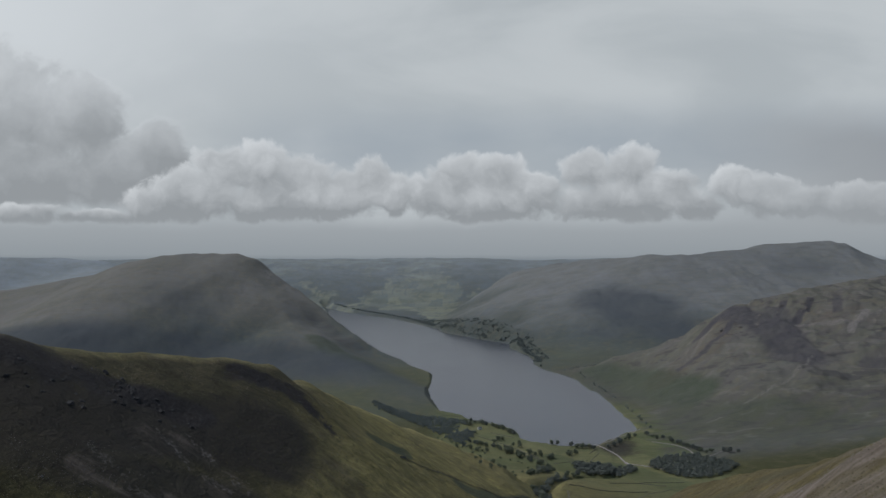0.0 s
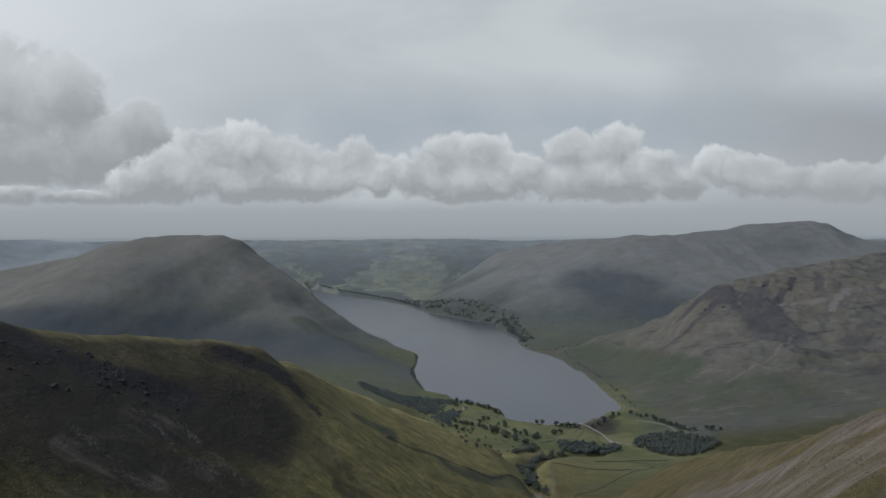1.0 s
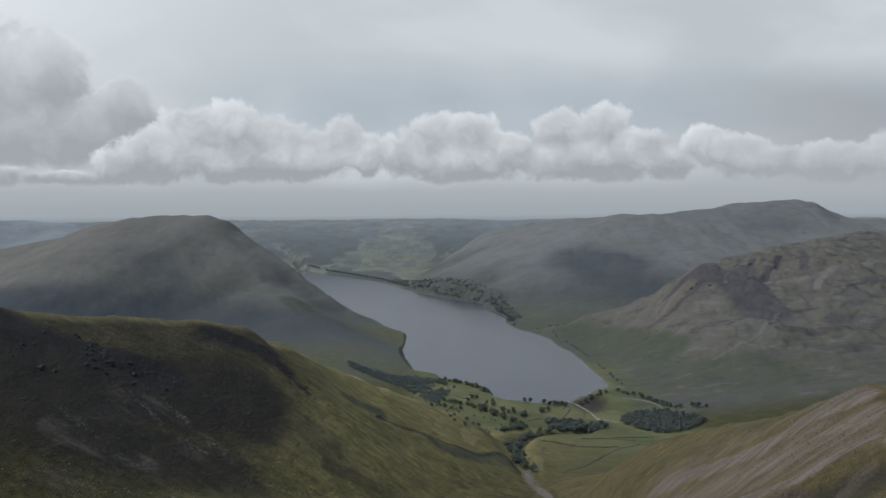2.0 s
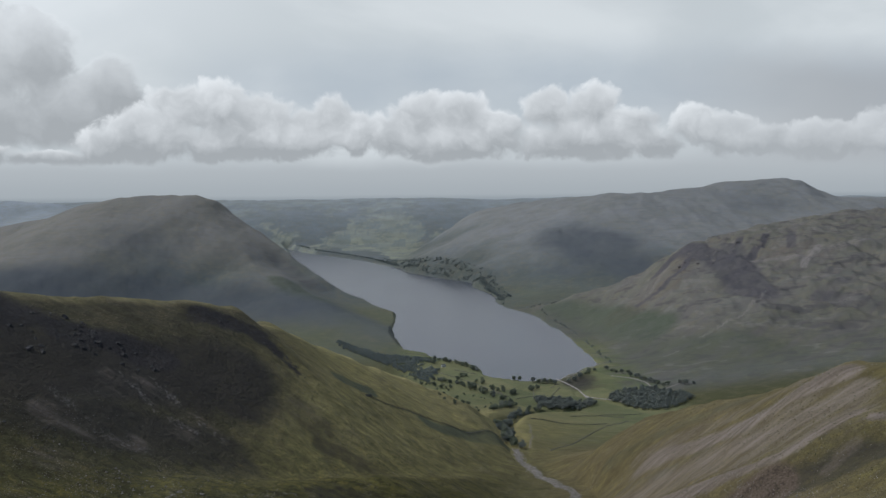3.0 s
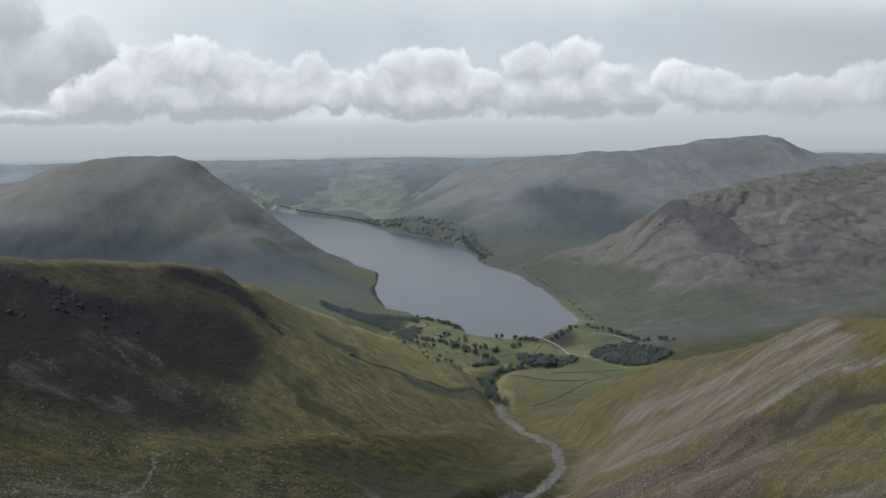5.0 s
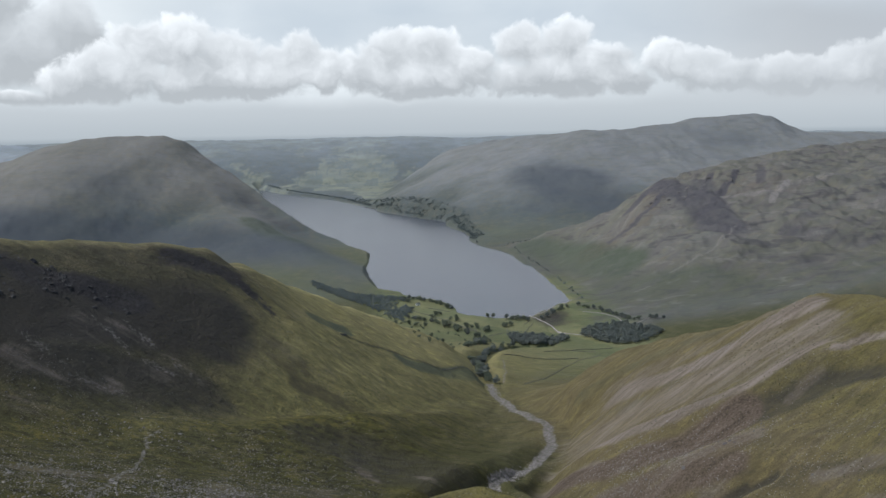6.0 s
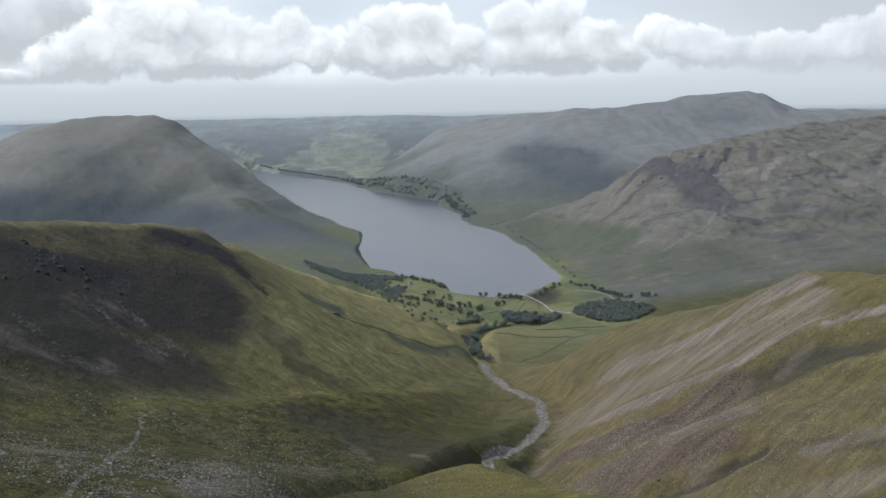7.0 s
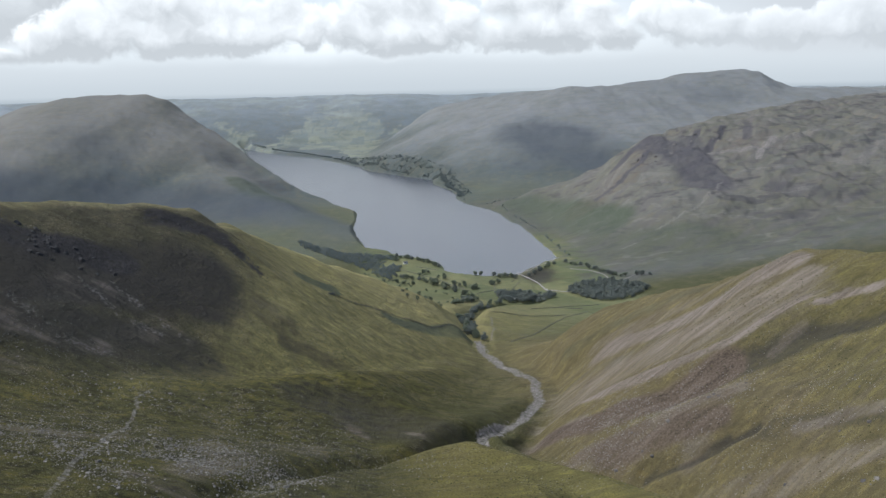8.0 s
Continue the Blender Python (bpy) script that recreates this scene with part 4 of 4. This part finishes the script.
rng = np.random.default_rng(4)
ROUND = "broad-leaved tree with a rounded dark green crown"
KINDS = [tree(rng, 5.0, 3.3, LEAF, ROUND + " in a pasture"), tree(rng, 4.2, 3.0, LEAF, ROUND + " in a pasture"),
         tree(rng, 5.4, 3.4, LEAF_DARK, "tall dark green tree in a dense wood"), tree(rng, 4.6, 3.2, LEAF_DARK, "dark green tree in a dense wood"),
         tree(rng, 2.2, 1.7, LEAF, "low green bush on a grassy slope", 50)]
spots = {
    "pasture trees": ([(114, 866), (120, 876), (140, 887), (143, 891), (148, 896), (102, 888), (108, 897), (109, 883), (71, 919), (77, 920), (72, 962), (68, 966), (65, 958), (58, 929),
                       (89, 941), (89, 927), (90, 887), (84, 874), (64, 1035), (71, 1027), (76, 1030), (29, 1055), (50, 1052), (35, 1039), (128, 939), (134, 939), (31, 920), (40, 908), (49, 906), (17, 925), (118, 870),
                       (72, 896), (60, 948), (96, 892), (82, 935)], (0, 1)),
    "trees along the beck": (along([(77, 541), (75, 556), (76, 579), (77, 615), (79, 640), (93, 700), (104, 751), (123, 782), (142, 792)], 6, 2.2, rng)
                             + scatter([(70, 655), (80, 645), (82, 600), (70, 551)], 6, rng), (3, 1)),
    "trees of the farm wood": (scatter([(214, 836), (234, 865), (259, 884), (280, 885), (294, 868), (312, 843), (298, 815), (262, 782), (240, 775), (223, 802)], 9.5, rng), (2, 3)),
    "trees of the field copse": (scatter([(134, 841), (146, 845), (174, 832), (194, 833), (199, 809), (181, 804), (160, 794), (142, 792), (137, 812)], 8.0, rng), (2, 3)),
    "trees by the lake head": (along([(150, 927), (176, 916)], 4, 1.5, rng) + along([(196, 925), (216, 958), (240, 985)], 7, 5, rng) + along([(252, 985), (262, 968), (300, 900), (330, 880)], 7, 4, rng), (2, 1)),
    "hedgerow trees": (along([(31, 951), (70, 916), (106, 835)], 7, 4, rng) + along([(100, 788), (109, 816)], 4, 4, rng) + scatter([(71, 679), (87, 746), (100, 788), (110, 825), (98, 819)], 6, rng)
                       + along([(36, 1062), (64, 1035), (90, 985)], 8, 4, rng), (0, 1, 3)),
    "bushes on the slope": (scatter([(19, 592), (48, 631), (64, 640), (45, 580), (25, 534)], 12, rng) + along([(-3, 970), (23, 930), (45, 905)], 6, 5, rng) + along([(40, 900), (100, 830), (70, 760)], 11, 12, rng), (4,)),
}
XY = [(x, y, name, kinds) for name, (places, kinds) in spots.items() for x, y in places]
Z = heights(np.array([q[0] for q in XY], float), np.array([q[1] for q in XY], float))
used_kind = set()
for (x, y, name, kinds), z, sd in zip(XY, Z[0], Z[2]):
    if sd < 1.0:
        continue
    k = int(kinds[int(rng.integers(len(kinds)))])
    m = pose(x, y, z - 0.15, 0, 0, rng.uniform(0, 360))
    if k in used_kind:
        ob = copy_thing(KINDS[k], m)
    else:
        ob = KINDS[k]
        ob.matrix_basis = m
        used_kind.add(k)
    s = rng.uniform(.9, 1.4)
    ob.scale = (s, s, s * rng.uniform(.9, 1.15))
    tagged(ob, group=name)

# woods along the shores, too far off to tell the trees apart
chunks = []
shore_trees = [(246, 1464), (262, 1290), (268, 1113), (266, 1030), (262, 985)]
far_places = along([(186, 1560), (196, 1660), (176, 1930), (95, 2085), (14, 2255), (-105, 2635), (-262, 2915), (-420, 3140)], 2.2, 8, rng)
far_places += along([(206, 1660), (194, 1930), (118, 2105), (40, 2275), (-70, 2640)], 2.5, 18, rng) + along([(230, 1500), (300, 1500), (330, 1520)], 6, 4, rng)
far_places += scatter([(-114, 1218), (-76, 1154), (-34, 1097), (-3, 1084), (36, 1062), (44, 1009), (24, 932), (-10, 1000), (-48, 1069), (-92, 1147)], 4.2, rng) + along(shore_trees, 17, 2, rng)
inner_places = scatter([(216, 838), (234, 862), (259, 881), (280, 882), (292, 866), (308, 843), (296, 817), (262, 786), (241, 778), (225, 803)], 4.6, rng)
inner_places += scatter([(136, 839), (146, 843), (174, 830), (192, 831), (197, 811), (181, 806), (160, 796), (144, 794), (139, 812)], 4.0, rng)
fz = heights(np.array([q[0] for q in far_places], float), np.array([q[1] for q in far_places], float))
thin = fbm(np.array([q[0] for q in far_places], float), np.array([q[1] for q in far_places], float), 24, 3, 97)
for (x, y), z, sd, gone in zip(far_places, fz[0], fz[2], thin):
    if sd > 1.5 and gone < .22:
        for _ in range(9):
            d = rng.normal(size=3) * (1.3, 1.3, 1.0)
            chunks.append(clump(rng, (x + d[0], y + d[1], z + 1.7 + d[2]), rng.uniform(.7, 1.3)))
woods = part("woodland", joined(chunks), LEAF_HAZED, None)
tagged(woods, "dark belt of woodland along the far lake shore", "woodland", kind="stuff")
chunks = []
for (x, y), z in zip(inner_places, heights(np.array([q[0] for q in inner_places], float), np.array([q[1] for q in inner_places], float))[0]):
    for _ in range(10):
        d = rng.normal(size=3) * (1.3, 1.3, 1.1)
        chunks.append(clump(rng, (x + d[0], y + d[1], z + 2.6 + d[2]), rng.uniform(.7, 1.3)))
tagged(part("wood_canopy", joined(chunks), LEAF_DARK, None), "closed leafy canopy of the woods round the farm", "woodland", kind="stuff")


# ---- dry-stone walls ----
def wall_line(line, label, h=0.5, wide=0.3):
    pts = []
    for (x0, y0), (x1, y1) in zip(line, line[1:]):
        n = max(2, int(math.hypot(x1 - x0, y1 - y0) / 3))
        pts += [(x0 + (x1 - x0) * k / n, y0 + (y1 - y0) * k / n) for k in range(n)]
    pts.append(line[-1])
    zz = heights(np.array([q[0] for q in pts], float), np.array([q[1] for q in pts], float))[0]
    vs, fs = [], []
    for k, ((x, y), z) in enumerate(zip(pts, zz)):
        xa, ya = pts[max(k - 1, 0)]
        xb, yb = pts[min(k + 1, len(pts) - 1)]
        n = math.hypot(xb - xa, yb - ya)
        ox, oy = -(yb - ya) / n * wide, (xb - xa) / n * wide
        top = z + h * rng.uniform(.85, 1.1)
        vs += [(x - ox, y - oy, z - .6), (x - ox * .7, y - oy * .7, top), (x + ox * .7, y + oy * .7, top), (x + ox, y + oy, z - .6)]
        if k:
            q = 4 * k
            fs += [(q - 4, q - 3, q + 1, q), (q - 3, q - 2, q + 2, q + 1), (q - 2, q - 1, q + 3, q + 2)]
    fs += [(0, 3, 2, 1), tuple(len(vs) - 4 + a for a in (0, 1, 2, 3))]
    ob = part("field_wall", (vs, fs), WALLING, None)
    return tagged(ob, label, "stone wall", group="field walls of the valley")


for line in ([(165, 899), (176, 919)], [(151, 839), (176, 902)], [(143, 887), (136, 842)], [(117, 846), (136, 858), (150, 834)], [(187, 756), (208, 745)], [(157, 749), (194, 760), (230, 762)],
             [(105, 666), (144, 687), (182, 711)], [(-4, 1109), (56, 1079)], [(30, 1000), (79, 930), (106, 875)], [(86, 900), (112, 858)], [(60, 1000), (86, 975)]):
    wall_line(line, "low grey dry-stone wall between green pastures")
wall_line([(97, 530), (132, 608), (178, 697), (209, 731)], "long dry-stone wall climbing a grassy hillside", .35, .25)
wall_line([(-25, 466), (-22, 473)], "short broken dry-stone wall on the spur", .9, .4)
wall_line([(-22, 472), (-6, 481), (15, 494), (38, 507), (69, 542)], "long dark dry-stone wall running down the slope", .22, .2)


# ---- houses ----
def house(x, y, turn, long, deep, tall, walls, label, name="house"):
    root = tagged(new(name), label, name)
    a, b, e, r = long / 2, deep / 2, tall, tall + deep * .42
    vs = [(-a, -b, -.5), (a, -b, -.5), (a, b, -.5), (-a, b, -.5), (-a, -b, e), (a, -b, e), (a, b, e), (-a, b, e), (-a, 0, r), (a, 0, r)]
    part("wall", (vs, [(0, 1, 5, 4), (2, 3, 7, 6), (1, 2, 6, 9, 5), (3, 0, 4, 8, 7), (3, 2, 1, 0)]), walls, root)
    o, t = .18, .12
    for s in (1, -1):
        up = [(-a - o, s * (b + o), e - o * .84), (a + o, s * (b + o), e - o * .84), (a + o, 0, r + .03), (-a - o, 0, r + .03)]
        lift = [(p[0], p[1], p[2] + t) for p in up]
        part("roof", (up + lift, [(0, 1, 2, 3), (7, 6, 5, 4), (0, 4, 5, 1), (1, 5, 6, 2), (2, 6, 7, 3), (3, 7, 4, 0)]), SLATE, root)
    part("chimney", box(a - .5, -.2, e + .2, a - .1, .2, r + .55), STONE, root)
    for k in range(3):
        wx = -a + long * (k + .7) / 3.4
        if k == 1:
            part("door", box(wx - .18, -b - .05, 0, wx + .18, -b + .05, .85), DOOR, root)
        else:
            part("window", box(wx - .2, -b - .04, .35, wx + .2, -b + .05, .8), DARK_PANE, root)
        if tall > 1.8:
            part("window", box(wx - .2, -b - .04, 1.25, wx + .2, -b + .05, 1.7), DARK_PANE, root)
    root.matrix_basis = pose(x, y, height_at(x, y), 0, 0, turn)
    return root


house(47, 1020, 20, 5.2, 2.8, 2.2, WHITEWASH, "white farmhouse with a slate roof among lakeside trees")
house(88, 1002, -15, 4.2, 2.6, 2.0, WHITEWASH, "white cottage with a slate roof by the lake shore")
house(274, 837, 35, 5.6, 3.0, 2.3, WHITEWASH, "white farmhouse with a slate roof in a dark wood")
house(266, 796, 60, 6.5, 3.4, 1.7, WALLING, "long grey stone barn beside a wood", "barn")
house(157, 809, 10, 3.6, 2.4, 1.7, WHITEWASH, "small white cottage hidden in a field copse")


# ---- road and shore ----
def ribbon(name, line, wide, mat, label, category, lift=.25, ragged=0.0):
    pts, n = [], len(line)
    for k in range(n - 1):
        p0, p1, p2, p3 = (Vector(line[min(max(q, 0), n - 1)]) for q in (k - 1, k, k + 1, k + 2))
        steps = max(2, int((p2 - p1).length / 2.5))
        for s in range(steps):
            t = s / steps
            pts.append(.5 * (2 * p1 + (p2 - p0) * t + (2 * p0 - 5 * p1 + 4 * p2 - p3) * t * t + (3 * p1 - p0 - 3 * p2 + p3) * t ** 3))
    pts.append(Vector(line[-1]))
    vs, fs = [], []
    for k, q in enumerate(pts):
        d = (pts[min(k + 1, len(pts) - 1)] - pts[max(k - 1, 0)]).normalized()
        w = wide * (1 + ragged * rng.uniform(-.5, .5))
        for s in (-1, -.33, .33, 1):
            vs.append((q.x - d.y * w * s, q.y + d.x * w * s, lift if abs(s) < 1 else -.3))
        if k:
            for s in range(3):
                fs.append((4 * k - 4 + s, 4 * k + s, 4 * k + s + 1, 4 * k - 3 + s))
    arr = np.array(vs)
    hz = np.maximum(heights(arr[:, 0], arr[:, 1])[0], -.2)
    part_ = part(name, ([(a, b, c + z) for (a, b, c), z in zip(vs, hz)], fs), mat, None)
    return tagged(part_, label, category, kind="structure")


shore_road = [(x + 9, y) for x, y in [(192, 1540), (236, 1464), (245, 1380), (253, 1290), (256, 1200), (258, 1113), (256, 1060), (256, 1030)]]
ribbon("road", shore_road, .32, TRACK, "narrow grey road along the lake shore", "road", .3)
ribbon("road", [(249, 954), (260, 947), (272, 938), (281, 918), (281, 888)], 1.2, ROAD, "narrow pale road across the valley head", "road", .5)
ribbon("road", [(291, 880), (301, 887), (318, 899)], 1.0, ROAD, "narrow pale road beyond the farm wood", "road", .5)
ribbon("gravel_bed", [(180, 946), (187, 925), (195, 891), (198, 852), (214, 837), (228, 824)], 1.7, GRAVEL, "pale gravel bed of the beck at the lake head", "river bed", .35, .8)
ribbon("beach", [(178, 944), (196, 953), (214, 976), (236, 1000), (252, 1022)], 1.5, GRAVEL, "pale shingle beach at the head of the lake", "beach", .2, .5)

# ---- boulders and stones ----
PHI = 1.618
ICO = np.array([(-1, PHI, 0), (1, PHI, 0), (-1, -PHI, 0), (1, -PHI, 0), (0, -1, PHI), (0, 1, PHI), (0, -1, -PHI), (0, 1, -PHI),
                (PHI, 0, -1), (PHI, 0, 1), (-PHI, 0, -1), (-PHI, 0, 1)]) / 1.9
ICO_F = [(0, 11, 5), (0, 5, 1), (0, 1, 7), (0, 7, 10), (0, 10, 11), (1, 5, 9), (5, 11, 4), (11, 10, 2), (10, 7, 6), (7, 1, 8),
         (3, 9, 4), (3, 4, 2), (3, 2, 6), (3, 6, 8), (3, 8, 9), (4, 9, 5), (2, 4, 11), (6, 2, 10), (8, 6, 7), (9, 8, 1)]


def rock_shape():
    v = ICO * rng.uniform(.65, 1.2, (12, 1)) * (1, rng.uniform(.6, 1), rng.uniform(.45, .8))
    a = rng.uniform(0, 6.28)
    return v @ np.array([[math.cos(a), -math.sin(a), 0], [math.sin(a), math.cos(a), 0], [0, 0, 1]])


def cloud_of(cx, cy, rx, ry, n):
    r, a = np.sqrt(rng.uniform(0, 1, n)) ** 1.3, rng.uniform(0, 6.283, n)
    return np.stack([cx + rx * r * np.cos(a), cy + ry * r * np.sin(a)], 1)


shapes = []
for k in range(6):
    me = bpy.data.meshes.new("boulder")
    me.from_pydata([tuple(v) for v in rock_shape()], [], ICO_F)
    me.materials.append(STONE)
    shapes.append(me)
big = np.concatenate([cloud_of(-50, 205, 36, 34, 110), cloud_of(-85, 225, 40, 30, 50), cloud_of(-100, 296, 60, 14, 40), cloud_of(120, 190, 40, 30, 16)])
bz = heights(big[:, 0], big[:, 1])[0]
for (x, y), z in zip(big, bz):
    s = rng.uniform(.35, .75) * (1.5 if rng.uniform() < .12 else 1)
    ob = new("boulder", shapes[int(rng.integers(6))])
    ob.matrix_basis = pose(x, y, z + s * .12, 0, 0, rng.uniform(0, 360)) @ Matrix.Scale(s, 4)
    tagged(ob, "pale grey boulder lying on the grassy moor", "boulder", "boulders on the moor")


def stones(name, places, lo, hi, label, mat):
    places = places[fbm(places[:, 0], places[:, 1], 16, 4, 77) > rng.uniform(-.35, .2, len(places))]      # stones lie in drifts
    z = heights(places[:, 0], places[:, 1])[0]
    size = rng.uniform(lo, hi, len(places)) ** 1
    base = [rock_shape() for _ in range(12)]
    vs = np.concatenate([base[k % 12] * size[k] + (places[k, 0], places[k, 1], z[k] + size[k] * .1) for k in range(len(places))])
    fs = (np.array(ICO_F)[None] + 12 * np.arange(len(places))[:, None, None]).reshape(-1, 3)
    me = bpy.data.meshes.new(name)
    me.from_pydata(vs.tolist(), [], fs.tolist())
    me.materials.append(mat)
    return tagged(new(name, me), label, "stones", kind="stuff")


stones("loose_stones", np.concatenate([cloud_of(-50, 215, 38, 34, 7000), cloud_of(-85, 225, 50, 34, 4000), cloud_of(-60, 255, 80, 60, 3500), cloud_of(-60, 280, 60, 22, 1500), cloud_of(10, 240, 40, 40, 500)]),
       .07, .34, "pale stones strewn over the grassy moor", STONE)
stones("scree", np.concatenate([cloud_of(-125, 308, 55, 12, 1500), cloud_of(-110, 325, 40, 18, 300)]), .08, .32, "grey scree below the shaded crags", CRAG_PALE)
stones("slope_stones", np.concatenate([cloud_of(105, 285, 60, 30, 600), cloud_of(150, 220, 60, 60, 500), cloud_of(180, 300, 40, 40, 200), cloud_of(90, 286, 40, 20, 3000), cloud_of(105, 262, 35, 18, 2200),
                                       cloud_of(120, 215, 35, 22, 1500), cloud_of(165, 335, 40, 14, 900), cloud_of(150, 215, 40, 40, 500), cloud_of(30, 225, 40, 30, 200)]),
       .07, .24, "small pale stones scattered over the hillside", GRAVEL)
bed = np.array(along([q for q in GILL_LINE if q[1] < 545], .3, 3.2, rng))
stones("beck_stones", bed, .15, .6, "grey boulders in the bed of the beck", GRAVEL)


# ---- crags: rock that stands out of the fells ----
def jagged():
    """An angular block of rock."""
    v, f, seen = [np.array(q) for q in ICO], [], {}

    def middle(a, b):
        key = (min(a, b), max(a, b))
        if key not in seen:
            seen[key] = len(v)
            v.append((v[a] + v[b]) * .56)
        return seen[key]

    for a, b, c in ICO_F:
        ab, bc, ca = middle(a, b), middle(b, c), middle(c, a)
        f += [(a, ab, ca), (b, bc, ab), (c, ca, bc), (ab, bc, ca)]
    v = np.array(v)
    v = v * rng.uniform(.7, 1.25, (len(v), 1)) * (1, rng.uniform(.45, .8), rng.uniform(.5, .9))
    a = rng.uniform(0, 6.28)
    return v @ np.array([[math.cos(a), -math.sin(a), 0], [math.sin(a), math.cos(a), 0], [0, 0, 1]]), f


blocks = []
for k in range(10):
    me = bpy.data.meshes.new("crag")
    v, f = jagged()
    me.from_pydata([tuple(q) for q in v], [], f)
    blocks.append(me)


def crags(hill, places, lo, hi, mat, sunk=.34):
    z = heights(places[:, 0], places[:, 1])[0]
    for (x, y), h in zip(places, z):
        s = rng.uniform(lo, hi)
        me = blocks[int(rng.integers(10))]
        if not me.materials:
            me.materials.append(mat)
        ob = new("crag", me)
        ob.parent = HILLS[hill]
        ob.matrix_basis = pose(x, y, h - s * sunk, rng.uniform(-20, 20), rng.uniform(-20, 20), rng.uniform(0, 360)) @ Matrix.Scale(s, 4)
        ob.material_slots[0].link = "OBJECT"
        ob.material_slots[0].material = mat


def jitter(line, step, side):
    return np.array(along(line, step, side, rng), float)


crags("near_spur", jitter(SPUR_CRAG, 1.5, 4.0), .4, 1.2, CRAG, .45)
crags("near_spur", np.concatenate([cloud_of(-145, 373, 28, 12, 40), cloud_of(-180, 348, 26, 9, 20)]), .8, 2.0, CRAG)
crags("craggy_fell", np.concatenate([jitter([(534, 1390), (470, 1320), (430, 1285)], 10, 5), jitter([(585, 1380), (540, 1300)], 10, 4), jitter([(633, 1375), (585, 1310)], 10, 4), cloud_of(505, 1290, 36, 80, 18)]), 3, 6.5, CRAG_PALE, .55)
crags("near_slope", np.concatenate([cloud_of(140, 205, 40, 30, 14), cloud_of(105, 262, 30, 12, 14)]), .5, 1.2, CRAG_PALE)
crags("moor", np.concatenate([cloud_of(-60, 235, 50, 40, 18), cloud_of(-30, 215, 20, 14, 8)]), .5, 1.1, CRAG_PALE)
crags("steep_fell", jitter([(-430, 1845), (-385, 1815), (-330, 1790)], 9, 8), 1.5, 3.5, CRAG_PALE, .6)
crags("far_fell", jitter([(222, 3080), (246, 3062), (272, 3030)], 9, 6), 4, 8, CRAG_PALE, .6)


# ---- grass tussocks on the near ground ----
def tussocks(places):
    z = heights(places[:, 0], places[:, 1])[0]
    k = len(places)
    size = rng.uniform(.14, .42, (k, 1, 1))
    v = OCTA[None] * rng.uniform(.6, 1.3, (k, 6, 1)) * size * np.array((1.2, 1.0, .55)) + np.stack([places[:, 0], places[:, 1], z], 1)[:, None]
    f = (np.array(OCTA_F)[None] + 6 * np.arange(k)[:, None, None]).reshape(-1, 3)
    me = bpy.data.meshes.new("grass_tussocks")
    me.from_pydata(v.reshape(-1, 3).tolist(), [], f.tolist())
    me.materials.append(TUSSOCK)
    return tagged(new("grass_tussocks", me), "tussocks of rough moor grass on the near slopes", "grass", kind="stuff")


tuft_places = np.concatenate([cloud_of(-40, 230, 110, 90, 7000), cloud_of(40, 215, 50, 60, 1800), cloud_of(150, 240, 80, 90, 4500), cloud_of(-20, 400, 90, 110, 5000),
                              cloud_of(170, 400, 60, 110, 2500)])
tussocks(tuft_places[fbm(tuft_places[:, 0], tuft_places[:, 1], 22, 4, 88) > rng.uniform(-.4, .25, len(tuft_places))])
